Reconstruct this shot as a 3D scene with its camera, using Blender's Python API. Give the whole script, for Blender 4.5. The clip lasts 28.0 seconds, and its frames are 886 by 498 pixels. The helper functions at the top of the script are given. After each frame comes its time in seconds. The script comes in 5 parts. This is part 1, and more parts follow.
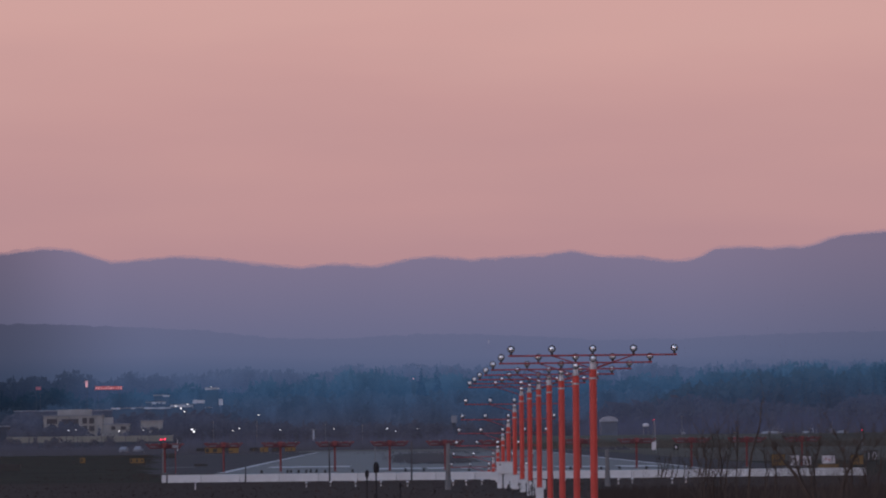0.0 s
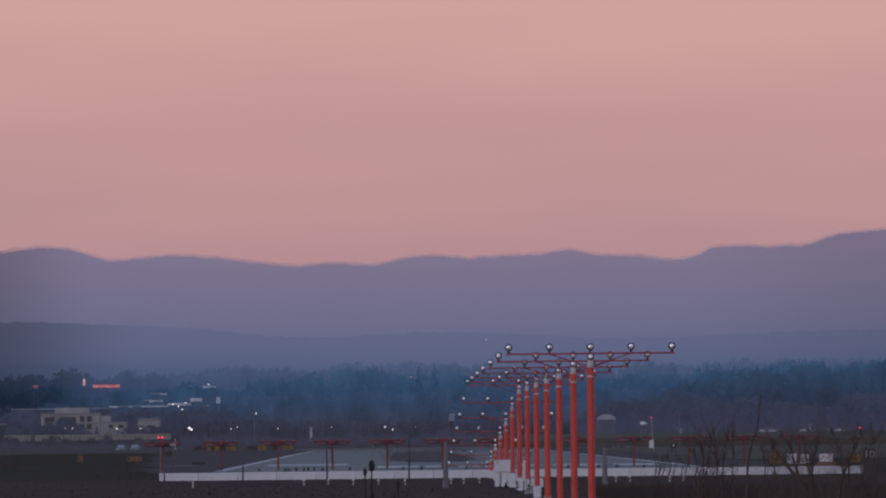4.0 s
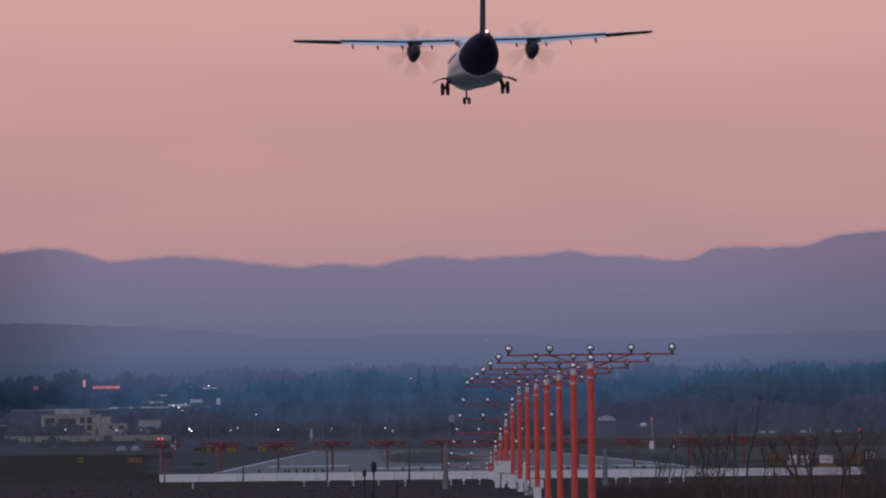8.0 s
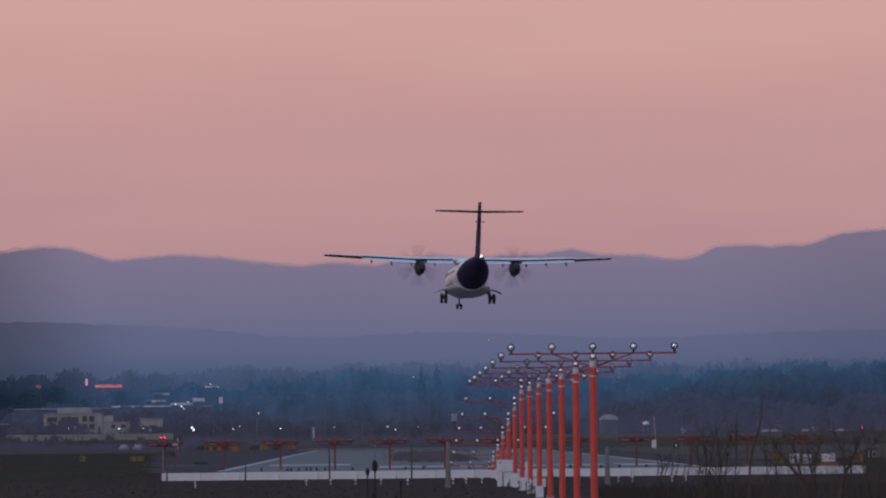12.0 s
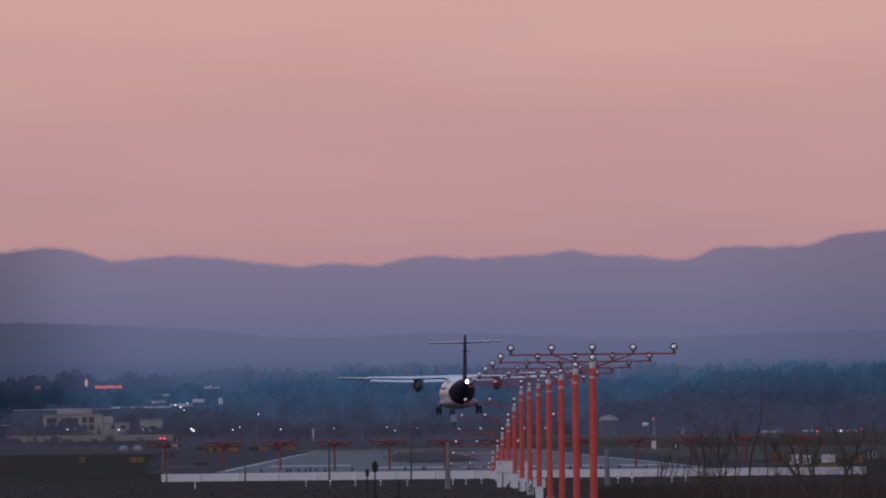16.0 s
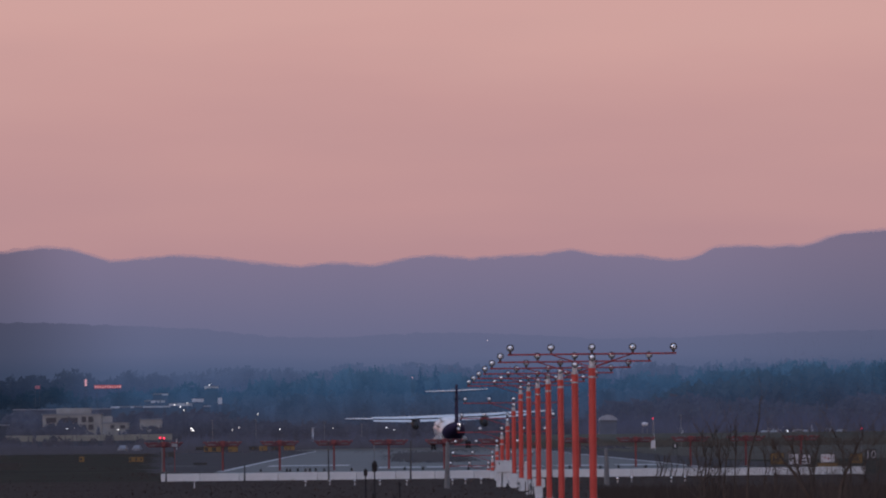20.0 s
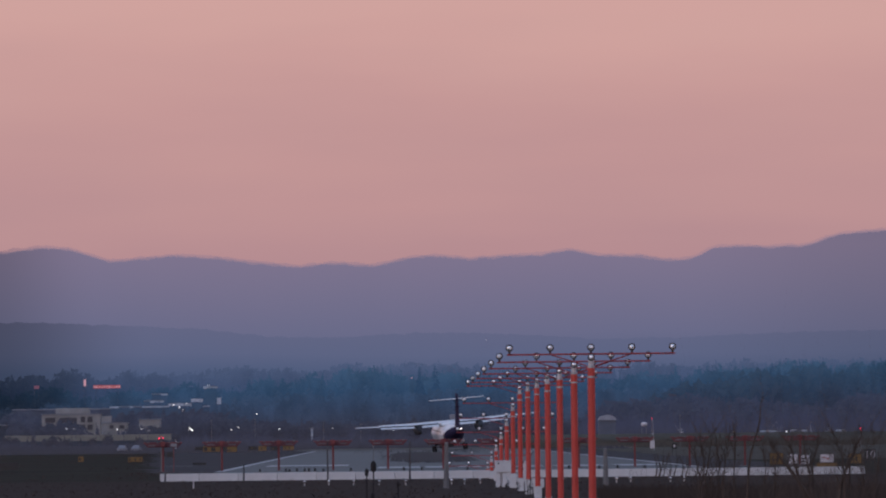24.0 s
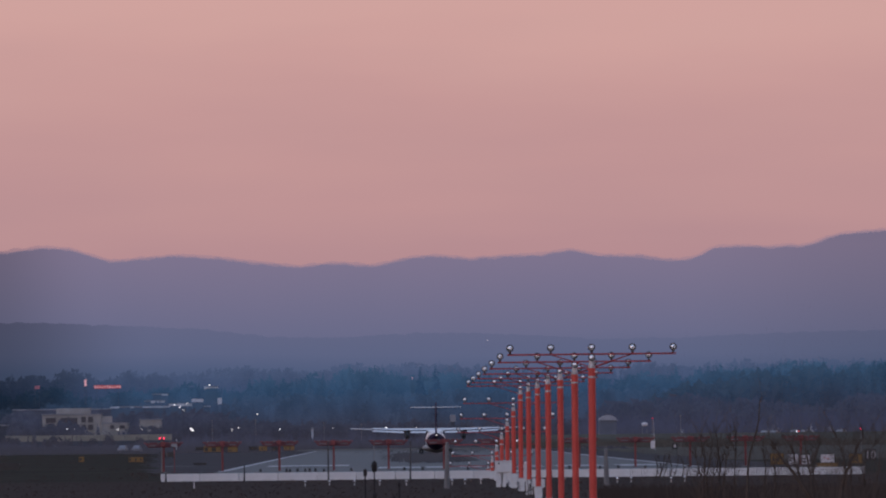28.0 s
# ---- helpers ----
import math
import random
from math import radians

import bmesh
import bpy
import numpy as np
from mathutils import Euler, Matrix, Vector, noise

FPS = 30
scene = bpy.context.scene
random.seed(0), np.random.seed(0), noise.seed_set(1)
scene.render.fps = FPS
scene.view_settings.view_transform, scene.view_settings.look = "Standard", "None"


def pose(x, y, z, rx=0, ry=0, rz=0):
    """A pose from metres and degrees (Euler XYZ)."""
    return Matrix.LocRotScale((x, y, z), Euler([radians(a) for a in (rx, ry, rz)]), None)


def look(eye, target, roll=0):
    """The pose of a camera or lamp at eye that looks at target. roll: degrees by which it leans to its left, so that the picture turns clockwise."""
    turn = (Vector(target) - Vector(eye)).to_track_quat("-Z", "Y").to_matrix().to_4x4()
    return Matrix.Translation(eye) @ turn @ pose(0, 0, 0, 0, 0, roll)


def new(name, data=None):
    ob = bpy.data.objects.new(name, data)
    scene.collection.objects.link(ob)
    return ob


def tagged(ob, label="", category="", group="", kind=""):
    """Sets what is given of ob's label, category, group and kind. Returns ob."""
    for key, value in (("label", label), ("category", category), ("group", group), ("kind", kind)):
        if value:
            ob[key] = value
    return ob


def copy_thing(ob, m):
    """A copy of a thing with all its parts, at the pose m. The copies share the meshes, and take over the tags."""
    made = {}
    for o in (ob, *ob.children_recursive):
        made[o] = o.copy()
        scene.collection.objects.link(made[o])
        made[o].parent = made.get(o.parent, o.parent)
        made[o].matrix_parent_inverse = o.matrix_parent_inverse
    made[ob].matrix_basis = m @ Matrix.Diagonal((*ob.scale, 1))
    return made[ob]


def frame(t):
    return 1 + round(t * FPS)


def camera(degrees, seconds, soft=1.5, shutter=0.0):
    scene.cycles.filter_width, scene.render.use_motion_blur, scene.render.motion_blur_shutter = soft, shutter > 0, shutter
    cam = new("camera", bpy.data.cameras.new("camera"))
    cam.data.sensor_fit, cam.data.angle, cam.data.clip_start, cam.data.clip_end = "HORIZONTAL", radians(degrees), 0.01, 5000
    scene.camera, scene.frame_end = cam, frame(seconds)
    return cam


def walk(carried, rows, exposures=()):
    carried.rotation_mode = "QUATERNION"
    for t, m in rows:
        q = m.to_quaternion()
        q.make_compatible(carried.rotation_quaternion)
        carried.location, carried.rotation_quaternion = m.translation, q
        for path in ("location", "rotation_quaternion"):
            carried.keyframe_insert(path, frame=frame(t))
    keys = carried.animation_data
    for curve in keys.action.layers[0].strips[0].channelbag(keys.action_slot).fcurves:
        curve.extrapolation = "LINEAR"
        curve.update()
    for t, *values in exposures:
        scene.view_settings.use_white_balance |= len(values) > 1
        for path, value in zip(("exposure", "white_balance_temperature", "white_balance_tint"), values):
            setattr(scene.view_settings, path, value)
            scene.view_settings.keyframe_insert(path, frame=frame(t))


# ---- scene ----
EYE, ROLL = (0.0, 0.0, 2.13), -0.63
PATH = [
    (0, look(EYE, (3.6779, 1000, 17.5766), ROLL)), (0.5, look(EYE, (3.7281, 1000, 17.4865), ROLL)),
    (1, look(EYE, (3.7575, 1000, 17.4865), ROLL)), (1.5, look(EYE, (3.7575, 1000, 17.5061), ROLL)),
    (2, look(EYE, (3.8274, 1000, 17.5459), ROLL)), (2.5, look(EYE, (3.7471, 1000, 17.5564), ROLL)),
    (3, look(EYE, (3.7477, 1000, 17.4865), ROLL)), (3.5, look(EYE, (3.8874, 1000, 17.4264), ROLL)),
    (5.5, look(EYE, (3.8169, 1000, 17.4760), ROLL)), (6, look(EYE, (3.8665, 1000, 17.4865), ROLL)),
    (6.5, look(EYE, (3.8470, 1000, 17.4963), ROLL)), (7, look(EYE, (3.8470, 1000, 17.4865), ROLL)),
    (7.5, look(EYE, (3.9175, 1000, 17.4362), ROLL)), (8, look(EYE, (3.8665, 1000, 17.5270), ROLL)),
    (8.5, look(EYE, (3.9475, 1000, 17.4865), ROLL)), (9, look(EYE, (3.8470, 1000, 17.4865), ROLL)),
    (9.5, look(EYE, (3.6981, 1000, 17.5361), ROLL)), (10, look(EYE, (3.7281, 1000, 17.4767), ROLL)),
    (10.5, look(EYE, (3.6374, 1000, 17.4767), ROLL)), (11, look(EYE, (3.7379, 1000, 17.4865), ROLL)),
    (11.5, look(EYE, (3.7079, 1000, 17.5564), ROLL)), (12, look(EYE, (3.6779, 1000, 17.4264), ROLL)),
    (12.5, look(EYE, (3.8274, 1000, 17.4865), ROLL)), (14.5, look(EYE, (3.8871, 1000, 17.4865), ROLL)),
    (15, look(EYE, (3.8056, 1000, 17.4865), ROLL)), (15.5, look(EYE, (3.7934, 1000, 17.5101), ROLL)),
    (16, look(EYE, (3.7012, 1000, 17.4979), ROLL)), (16.5, look(EYE, (3.8292, 1000, 17.4865), ROLL)),
    (17, look(EYE, (3.7820, 1000, 17.4865), ROLL)), (17.5, look(EYE, (3.7934, 1000, 17.4865), ROLL)),
    (18, look(EYE, (3.7820, 1000, 17.4865), ROLL)), (18.5, look(EYE, (3.8757, 1000, 17.4636), ROLL)),
    (19, look(EYE, (3.7942, 1000, 17.4164), ROLL)), (19.5, look(EYE, (3.8635, 1000, 17.4164), ROLL)),
    (20, look(EYE, (3.7477, 1000, 17.4751), ROLL)), (20.5, look(EYE, (3.7591, 1000, 17.4865), ROLL)),
    (21, look(EYE, (3.8056, 1000, 17.4865), ROLL)), (21.5, look(EYE, (3.7942, 1000, 17.4865), ROLL)),
    (23.5, look(EYE, (3.8521, 1000, 17.4865), ROLL)), (24, look(EYE, (3.8178, 1000, 17.4751), ROLL)),
    (24.5, look(EYE, (3.7591, 1000, 17.5451), ROLL)), (25, look(EYE, (3.8170, 1000, 17.4865), ROLL)),
    (25.5, look(EYE, (3.7706, 1000, 17.4979), ROLL)), (26, look(EYE, (3.8170, 1000, 17.5101), ROLL)),
    (26.5, look(EYE, (3.7942, 1000, 17.5215), ROLL)), (27, look(EYE, (3.7820, 1000, 17.4979), ROLL)),
    (27.5, look(EYE, (3.7934, 1000, 17.4865), ROLL)), (28, look(EYE, (3.7706, 1000, 17.4865), ROLL)),
]
cam = camera(4.105, 28.0, soft=2.1, shutter=0.5)
walk(cam, PATH)

# ---- sky and light ----
world = bpy.data.worlds.new("dusk_sky")
scene.world = world
world.use_nodes = True
wn, wl = world.node_tree.nodes, world.node_tree.links
wn.clear()


def srgb(r, g, b):
    return tuple(((c / 255 + 0.055) / 1.055) ** 2.4 if c > 10 else c / 3294 for c in (r, g, b)) + (1.0,)


w_out = wn.new("ShaderNodeOutputWorld")
w_bg = wn.new("ShaderNodeBackground")
w_co = wn.new("ShaderNodeTexCoord")
w_sep = wn.new("ShaderNodeSeparateXYZ")
w_ramp = wn.new("ShaderNodeValToRGB")
w_map = wn.new("ShaderNodeMapping")
w_noise = wn.new("ShaderNodeTexNoise")
w_mul = wn.new("ShaderNodeMath")
w_add = wn.new("ShaderNodeMath")
SKY = [(0.0, (176, 132, 142)), (0.014, (182, 140, 145)), (0.025, (197, 151, 150)), (0.036, (210, 163, 158)),
       (0.08, (212, 172, 168)), (0.18, (178, 168, 184)), (0.45, (146, 160, 192)), (1.0, (126, 148, 188))]
for i, (pos, col) in enumerate(SKY):
    el = w_ramp.color_ramp.elements[i] if i < 2 else w_ramp.color_ramp.elements.new(pos)
    el.position, el.color = pos, srgb(*col)
w_map.inputs["Scale"].default_value = (22, 22, 130)
w_noise.inputs["Scale"].default_value = 1.0
w_noise.inputs["Detail"].default_value = 3.0
w_mul.operation, w_add.operation = "MULTIPLY_ADD", "ADD"
w_mul.inputs[1].default_value, w_mul.inputs[2].default_value = 0.014, -0.007
wl.new(w_co.outputs["Generated"], w_sep.inputs[0])
wl.new(w_co.outputs["Generated"], w_map.inputs["Vector"])
wl.new(w_map.outputs[0], w_noise.inputs["Vector"])
wl.new(w_noise.outputs["Fac"], w_mul.inputs[0])
wl.new(w_mul.outputs[0], w_add.inputs[0])
wl.new(w_sep.outputs["Z"], w_add.inputs[1])
wl.new(w_add.outputs[0], w_ramp.inputs["Fac"])
w_map2, w_noise2, w_tint = wn.new("ShaderNodeMapping"), wn.new("ShaderNodeTexNoise"), wn.new("ShaderNodeMix")
w_map2.inputs["Scale"].default_value = (70, 70, 230)
w_noise2.inputs["Scale"].default_value, w_noise2.inputs["Detail"].default_value = 1.0, 4.0
w_tint.data_type, w_tint.blend_type = "RGBA", "MULTIPLY"
w_tint.inputs["B"].default_value = (0.955, 0.995, 1.0, 1.0)
wl.new(w_co.outputs["Generated"], w_map2.inputs["Vector"])
wl.new(w_map2.outputs[0], w_noise2.inputs["Vector"])
wl.new(w_noise2.outputs["Fac"], w_tint.inputs["Factor"])
wl.new(w_ramp.outputs["Color"], w_tint.inputs["A"])
wl.new(w_tint.outputs["Result"], w_bg.inputs["Color"])
wl.new(w_bg.outputs[0], w_out.inputs["Surface"])
# the sky grows brighter round to the side where the sun has set, behind the viewer
w_dot, w_cl, w_pow, w_str = wn.new("ShaderNodeVectorMath"), wn.new("ShaderNodeMath"), wn.new("ShaderNodeMath"), wn.new("ShaderNodeMath")
w_dot.operation, w_cl.operation, w_pow.operation, w_str.operation = "DOT_PRODUCT", "MAXIMUM", "POWER", "MULTIPLY_ADD"
w_dot.inputs[1].default_value = (-0.56, -0.80, 0.21)
w_cl.inputs[1].default_value, w_pow.inputs[1].default_value = 0.0, 2.0
w_str.inputs[1].default_value, w_str.inputs[2].default_value = 1.1, 1.0
wl.new(w_co.outputs["Generated"], w_dot.inputs[0])
wl.new(w_dot.outputs["Value"], w_cl.inputs[0])
wl.new(w_cl.outputs[0], w_pow.inputs[0])
wl.new(w_pow.outputs[0], w_str.inputs[0])
wl.new(w_str.outputs[0], w_bg.inputs["Strength"])

# the last glow of the sun, already behind cloud, from behind the viewer's left
sun = new("sun", bpy.data.lights.new("sun", "SUN"))
sun.data.energy, sun.data.angle, sun.data.color = 0.22, radians(25), (1.0, 0.90, 0.84)
sun.matrix_world = look((-70, -100, 26), (0, 0, 0))


# ---- materials ----
def surface(name, col, rough=0.6, metal=0.0, vary=0.25, scale=3.0, fine=14.0, bump=0.0, second=None, island=False, spec=0.5):
    """A principled surface whose colour drifts at two scales."""
    m = bpy.data.materials.new(name)
    m.use_nodes = True
    n, l = m.node_tree.nodes, m.node_tree.links
    b = n["Principled BSDF"]
    b.inputs["Roughness"].default_value, b.inputs["Metallic"].default_value = rough, metal
    b.inputs["Specular IOR Level"].default_value = spec
    co = n.new("ShaderNodeTexCoord")
    a, f = n.new("ShaderNodeTexNoise"), n.new("ShaderNodeTexNoise")
    a.inputs["Scale"].default_value, f.inputs["Scale"].default_value = scale, scale * fine
    a.inputs["Detail"].default_value, f.inputs["Detail"].default_value = 4, 3
    l.new(co.outputs["Object"], a.inputs["Vector"])
    l.new(co.outputs["Object"], f.inputs["Vector"])
    mix = n.new("ShaderNodeMix")
    mix.data_type = "RGBA"
    lo = tuple(c * (1 - vary) for c in col[:3]) + (1,)
    hi = (second or tuple(min(c * (1 + vary), 1) for c in col[:3]))[:3] + (1,)
    mix.inputs["A"].default_value, mix.inputs["B"].default_value = lo, hi
    av = n.new("ShaderNodeMath")
    av.operation = "MULTIPLY_ADD"
    av.inputs[1].default_value = 0.45
    half = n.new("ShaderNodeMath")
    half.operation = "MULTIPLY_ADD"
    half.inputs[1].default_value, half.inputs[2].default_value = 1.3, -0.38
    l.new(a.outputs["Fac"], half.inputs[0])
    l.new(f.outputs["Fac"], av.inputs[0])
    l.new(half.outputs[0], av.inputs[2])
    last = av
    if island:
        g = n.new("ShaderNodeNewGeometry")
        ia = n.new("ShaderNodeMath")
        ia.operation = "MULTIPLY_ADD"
        ia.inputs[1].default_value = 0.5
        l.new(g.outputs["Random Per Island"], ia.inputs[0])
        l.new(av.outputs[0], ia.inputs[2])
        last = ia
    l.new(last.outputs[0], mix.inputs["Factor"])
    l.new(mix.outputs["Result"], b.inputs["Base Color"])
    if bump:
        bp = n.new("ShaderNodeBump")
        bp.inputs["Strength"].default_value = bump
        l.new(f.outputs["Fac"], bp.inputs["Height"])
        l.new(bp.outputs[0], b.inputs["Normal"])
    return m


def glow(name, col, strength):
    m = bpy.data.materials.new(name)
    m.use_nodes = True
    b = m.node_tree.nodes["Principled BSDF"]
    b.inputs["Base Color"].default_value = col[:3] + (1,)
    b.inputs["Emission Color"].default_value = col[:3] + (1,)
    b.inputs["Emission Strength"].default_value = strength
    return m


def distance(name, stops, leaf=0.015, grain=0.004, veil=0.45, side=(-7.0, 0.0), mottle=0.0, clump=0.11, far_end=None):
    """Far land with kilometres of dusk haze painted into its glow: a plain backdrop whose colour goes by height, stops
    of (z, colour);
    the view's dark edges are painted in as well: over its left end, between the two x of side, and weaker over the
    other, between those of far_end."""
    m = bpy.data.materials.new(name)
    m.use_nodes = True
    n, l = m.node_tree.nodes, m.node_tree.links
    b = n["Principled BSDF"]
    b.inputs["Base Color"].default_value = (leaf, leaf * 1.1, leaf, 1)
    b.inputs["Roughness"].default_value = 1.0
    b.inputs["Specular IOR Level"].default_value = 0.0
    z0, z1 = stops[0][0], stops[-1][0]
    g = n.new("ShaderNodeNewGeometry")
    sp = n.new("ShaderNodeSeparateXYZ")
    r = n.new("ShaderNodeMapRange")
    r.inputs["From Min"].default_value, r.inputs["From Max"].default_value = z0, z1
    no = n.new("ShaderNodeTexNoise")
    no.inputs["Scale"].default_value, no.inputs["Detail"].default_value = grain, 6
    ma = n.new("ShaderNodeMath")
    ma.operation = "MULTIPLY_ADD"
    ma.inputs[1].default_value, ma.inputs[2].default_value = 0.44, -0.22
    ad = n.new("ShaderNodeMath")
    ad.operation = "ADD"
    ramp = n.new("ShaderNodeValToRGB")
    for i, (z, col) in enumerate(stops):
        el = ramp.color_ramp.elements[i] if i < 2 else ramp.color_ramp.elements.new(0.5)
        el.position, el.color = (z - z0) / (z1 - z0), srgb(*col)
    left_dim = n.new("ShaderNodeMapRange")
    left_dim.interpolation_type = "SMOOTHSTEP"
    left_dim.inputs["From Min"].default_value, left_dim.inputs["From Max"].default_value = side
    left_dim.inputs["To Min"].default_value, left_dim.inputs["To Max"].default_value = 1 - veil, 1.0
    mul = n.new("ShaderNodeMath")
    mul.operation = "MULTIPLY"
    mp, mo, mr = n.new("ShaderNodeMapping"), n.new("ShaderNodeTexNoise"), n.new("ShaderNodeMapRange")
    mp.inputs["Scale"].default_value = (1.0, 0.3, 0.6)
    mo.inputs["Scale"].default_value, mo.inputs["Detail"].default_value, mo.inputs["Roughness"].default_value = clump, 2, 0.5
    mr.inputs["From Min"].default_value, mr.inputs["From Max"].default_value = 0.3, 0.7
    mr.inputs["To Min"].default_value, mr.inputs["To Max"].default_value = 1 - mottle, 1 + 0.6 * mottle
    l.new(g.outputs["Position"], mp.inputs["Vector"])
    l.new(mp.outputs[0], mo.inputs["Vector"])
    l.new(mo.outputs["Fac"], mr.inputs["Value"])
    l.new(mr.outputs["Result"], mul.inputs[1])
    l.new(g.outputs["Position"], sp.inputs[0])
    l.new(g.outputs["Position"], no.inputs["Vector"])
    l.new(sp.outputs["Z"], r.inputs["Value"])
    l.new(sp.outputs["X"], left_dim.inputs["Value"])
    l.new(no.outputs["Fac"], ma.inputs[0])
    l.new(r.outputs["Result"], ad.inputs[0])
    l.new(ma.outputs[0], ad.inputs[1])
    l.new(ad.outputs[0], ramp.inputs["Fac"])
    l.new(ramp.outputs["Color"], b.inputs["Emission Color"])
    l.new(left_dim.outputs["Result"], mul.inputs[0])
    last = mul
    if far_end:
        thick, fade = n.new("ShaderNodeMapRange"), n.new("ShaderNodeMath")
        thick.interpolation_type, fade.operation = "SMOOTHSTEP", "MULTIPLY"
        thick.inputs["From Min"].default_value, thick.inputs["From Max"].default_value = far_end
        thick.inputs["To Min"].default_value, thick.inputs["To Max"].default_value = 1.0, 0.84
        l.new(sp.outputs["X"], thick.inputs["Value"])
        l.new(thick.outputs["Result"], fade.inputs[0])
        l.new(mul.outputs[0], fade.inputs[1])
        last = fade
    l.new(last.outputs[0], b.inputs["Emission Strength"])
    return m


M_WEEDS = surface("winter_weeds", (0.041, 0.032, 0.029), 0.95, vary=0.25, scale=0.10, fine=14, bump=0.15, second=(0.053, 0.041, 0.036), spec=0.03)
M_GRASS = surface("airfield_grass", (0.031, 0.031, 0.026), 0.95, vary=0.5, scale=0.06, fine=25, bump=0.3, second=(0.052, 0.050, 0.038), spec=0.02)
M_BLADE = surface("dry_stems", (0.039, 0.030, 0.027), 0.9, vary=0.2, scale=0.5, second=(0.052, 0.041, 0.036), island=True, spec=0.1)
M_ASPHALT = surface("runway_asphalt", (0.168, 0.168, 0.164), 0.95, vary=0.25, scale=0.03, fine=40, bump=0.15, spec=0.06)
M_RUBBER = surface("tyre_rubber_marks", (0.026, 0.024, 0.028), 0.8, vary=0.4, scale=0.05, fine=30, spec=0.2)
M_TARMAC = surface("shoulder_tarmac", (0.068, 0.064, 0.067), 0.95, vary=0.25, scale=0.04, fine=40, spec=0.02)
M_MARK = surface("runway_marking_paint", (0.42, 0.42, 0.42), 0.8, vary=0.45, scale=0.3, spec=0.2)
M_WALL = surface("whitewashed_concrete", (0.58, 0.58, 0.58), 0.8, vary=0.22, scale=0.9, bump=0.2)
M_ORANGE = surface("aviation_orange_paint", (0.53, 0.052, 0.036), 0.5, vary=0.22, scale=1.6)
M_BARPAINT = surface("dark_red_bar_paint", (0.28, 0.034, 0.042), 0.55, vary=0.3, scale=2.5)
M_ORANGE_FAR = surface("haze_dulled_red_paint", (0.175, 0.037, 0.038), 0.7, vary=0.3, scale=1.5)
M_STEEL = surface("galvanised_steel", (0.42, 0.43, 0.44), 0.45, 0.6, vary=0.2, scale=4)
M_DARKSTEEL = surface("dark_steel", (0.045, 0.045, 0.05), 0.5, 0.3, vary=0.3, scale=4)
M_LAMPBODY = surface("lamp_housing_dark", (0.035, 0.028, 0.030), 0.5, 0.2, vary=0.25, scale=8)
M_GLASS = surface("lamp_glass", (0.93, 0.94, 0.96), 0.16, 0.55, vary=0.06, scale=14)
M_GREYPOST = surface("weathered_grey_post", (0.15, 0.145, 0.145), 0.8, vary=0.3, scale=2)
M_WHITE = surface("aircraft_white_paint", (0.80, 0.80, 0.80), 0.28, vary=0.04, scale=0.7)
M_WINGGREY = surface("wing_grey_paint", (0.66, 0.68, 0.70), 0.20, vary=0.06, scale=0.8)
M_WINGSHADE = surface("wing_underside_shade", (0.085, 0.075, 0.085), 0.7, vary=0.2, scale=0.8, spec=0.1)
M_BELLY = surface("shade_greyed_belly", (0.25, 0.25, 0.255), 0.4, vary=0.10, scale=0.7)
M_PURPLE = surface("deep_purple_paint", (0.031, 0.025, 0.059), 0.6, vary=0.15, scale=0.7, spec=0.03)
M_SOOT_SHADE = surface("soot_and_gap_shade", (0.013, 0.013, 0.015), 0.7, vary=0.3, scale=2)
M_TYRE = surface("tyre_rubber", (0.018, 0.018, 0.019), 0.8, vary=0.3, scale=4)
M_BLACK = surface("matt_black", (0.02, 0.02, 0.022), 0.6, vary=0.3, scale=3)
M_BARK = surface("bare_bark", (0.064, 0.044, 0.033), 0.9, vary=0.4, scale=3)
M_SEED = surface("seed_head", (0.022, 0.018, 0.018), 0.95, vary=0.4, scale=20)
M_YELLOW = surface("sign_yellow", (0.17, 0.098, 0.026), 0.5, vary=0.15, scale=1.5)
M_SIGNWHITE = surface("sign_white", (0.56, 0.53, 0.54), 0.5, vary=0.08, scale=1.5)
M_CARWHITE = surface("dull_white_car_paint", (0.25, 0.25, 0.265), 0.5, vary=0.1, scale=1.0)
M_SIGNINK = surface("dim_white_figures", (0.30, 0.29, 0.30), 0.6, vary=0.2, scale=3)
M_SIGNRED = surface("sign_red", (0.40, 0.03, 0.02), 0.5, vary=0.15, scale=1.5)
M_SIGNBLACK = surface("sign_black", (0.02, 0.02, 0.02), 0.5, vary=0.15, scale=1.5)
L_WHITE = glow("white_lamp_glow", (1.0, 0.95, 0.92), 2.6)
L_TAIL = glow("tail_light_glow", (1.0, 0.86, 0.78), 5.0)
L_RED = glow("red_lamp_glow", (1.0, 0.025, 0.08), 3.2)
L_STROBE = glow("strobe_glow", (0.80, 0.78, 1.0), 40.0)


# ---- mesh helpers ----
def mesh_of(name, bm, material, smooth=False):
    me = bpy.data.meshes.new(name)
    bm.normal_update()
    bm.to_mesh(me)
    bm.free()
    me.materials.append(material)
    if smooth:
        for p in me.polygons:
            p.use_smooth = True
    return me


def part(name, bm, material, parent=None, label="", at=None, smooth=False):
    me = bm if isinstance(bm, bpy.types.Mesh) else mesh_of(name, bm, material, smooth)
    ob = new(name, me)
    ob.parent = parent
    if at is not None:
        ob.matrix_basis = at
    if label:
        ob["label"] = label
    return ob


def thing(name, label, category, at=None, group="", kind=""):
    ob = new(name)
    ob.empty_display_size = 0.2
    if at is not None:
        ob.matrix_basis = at
    return tagged(ob, label, category, group, kind)


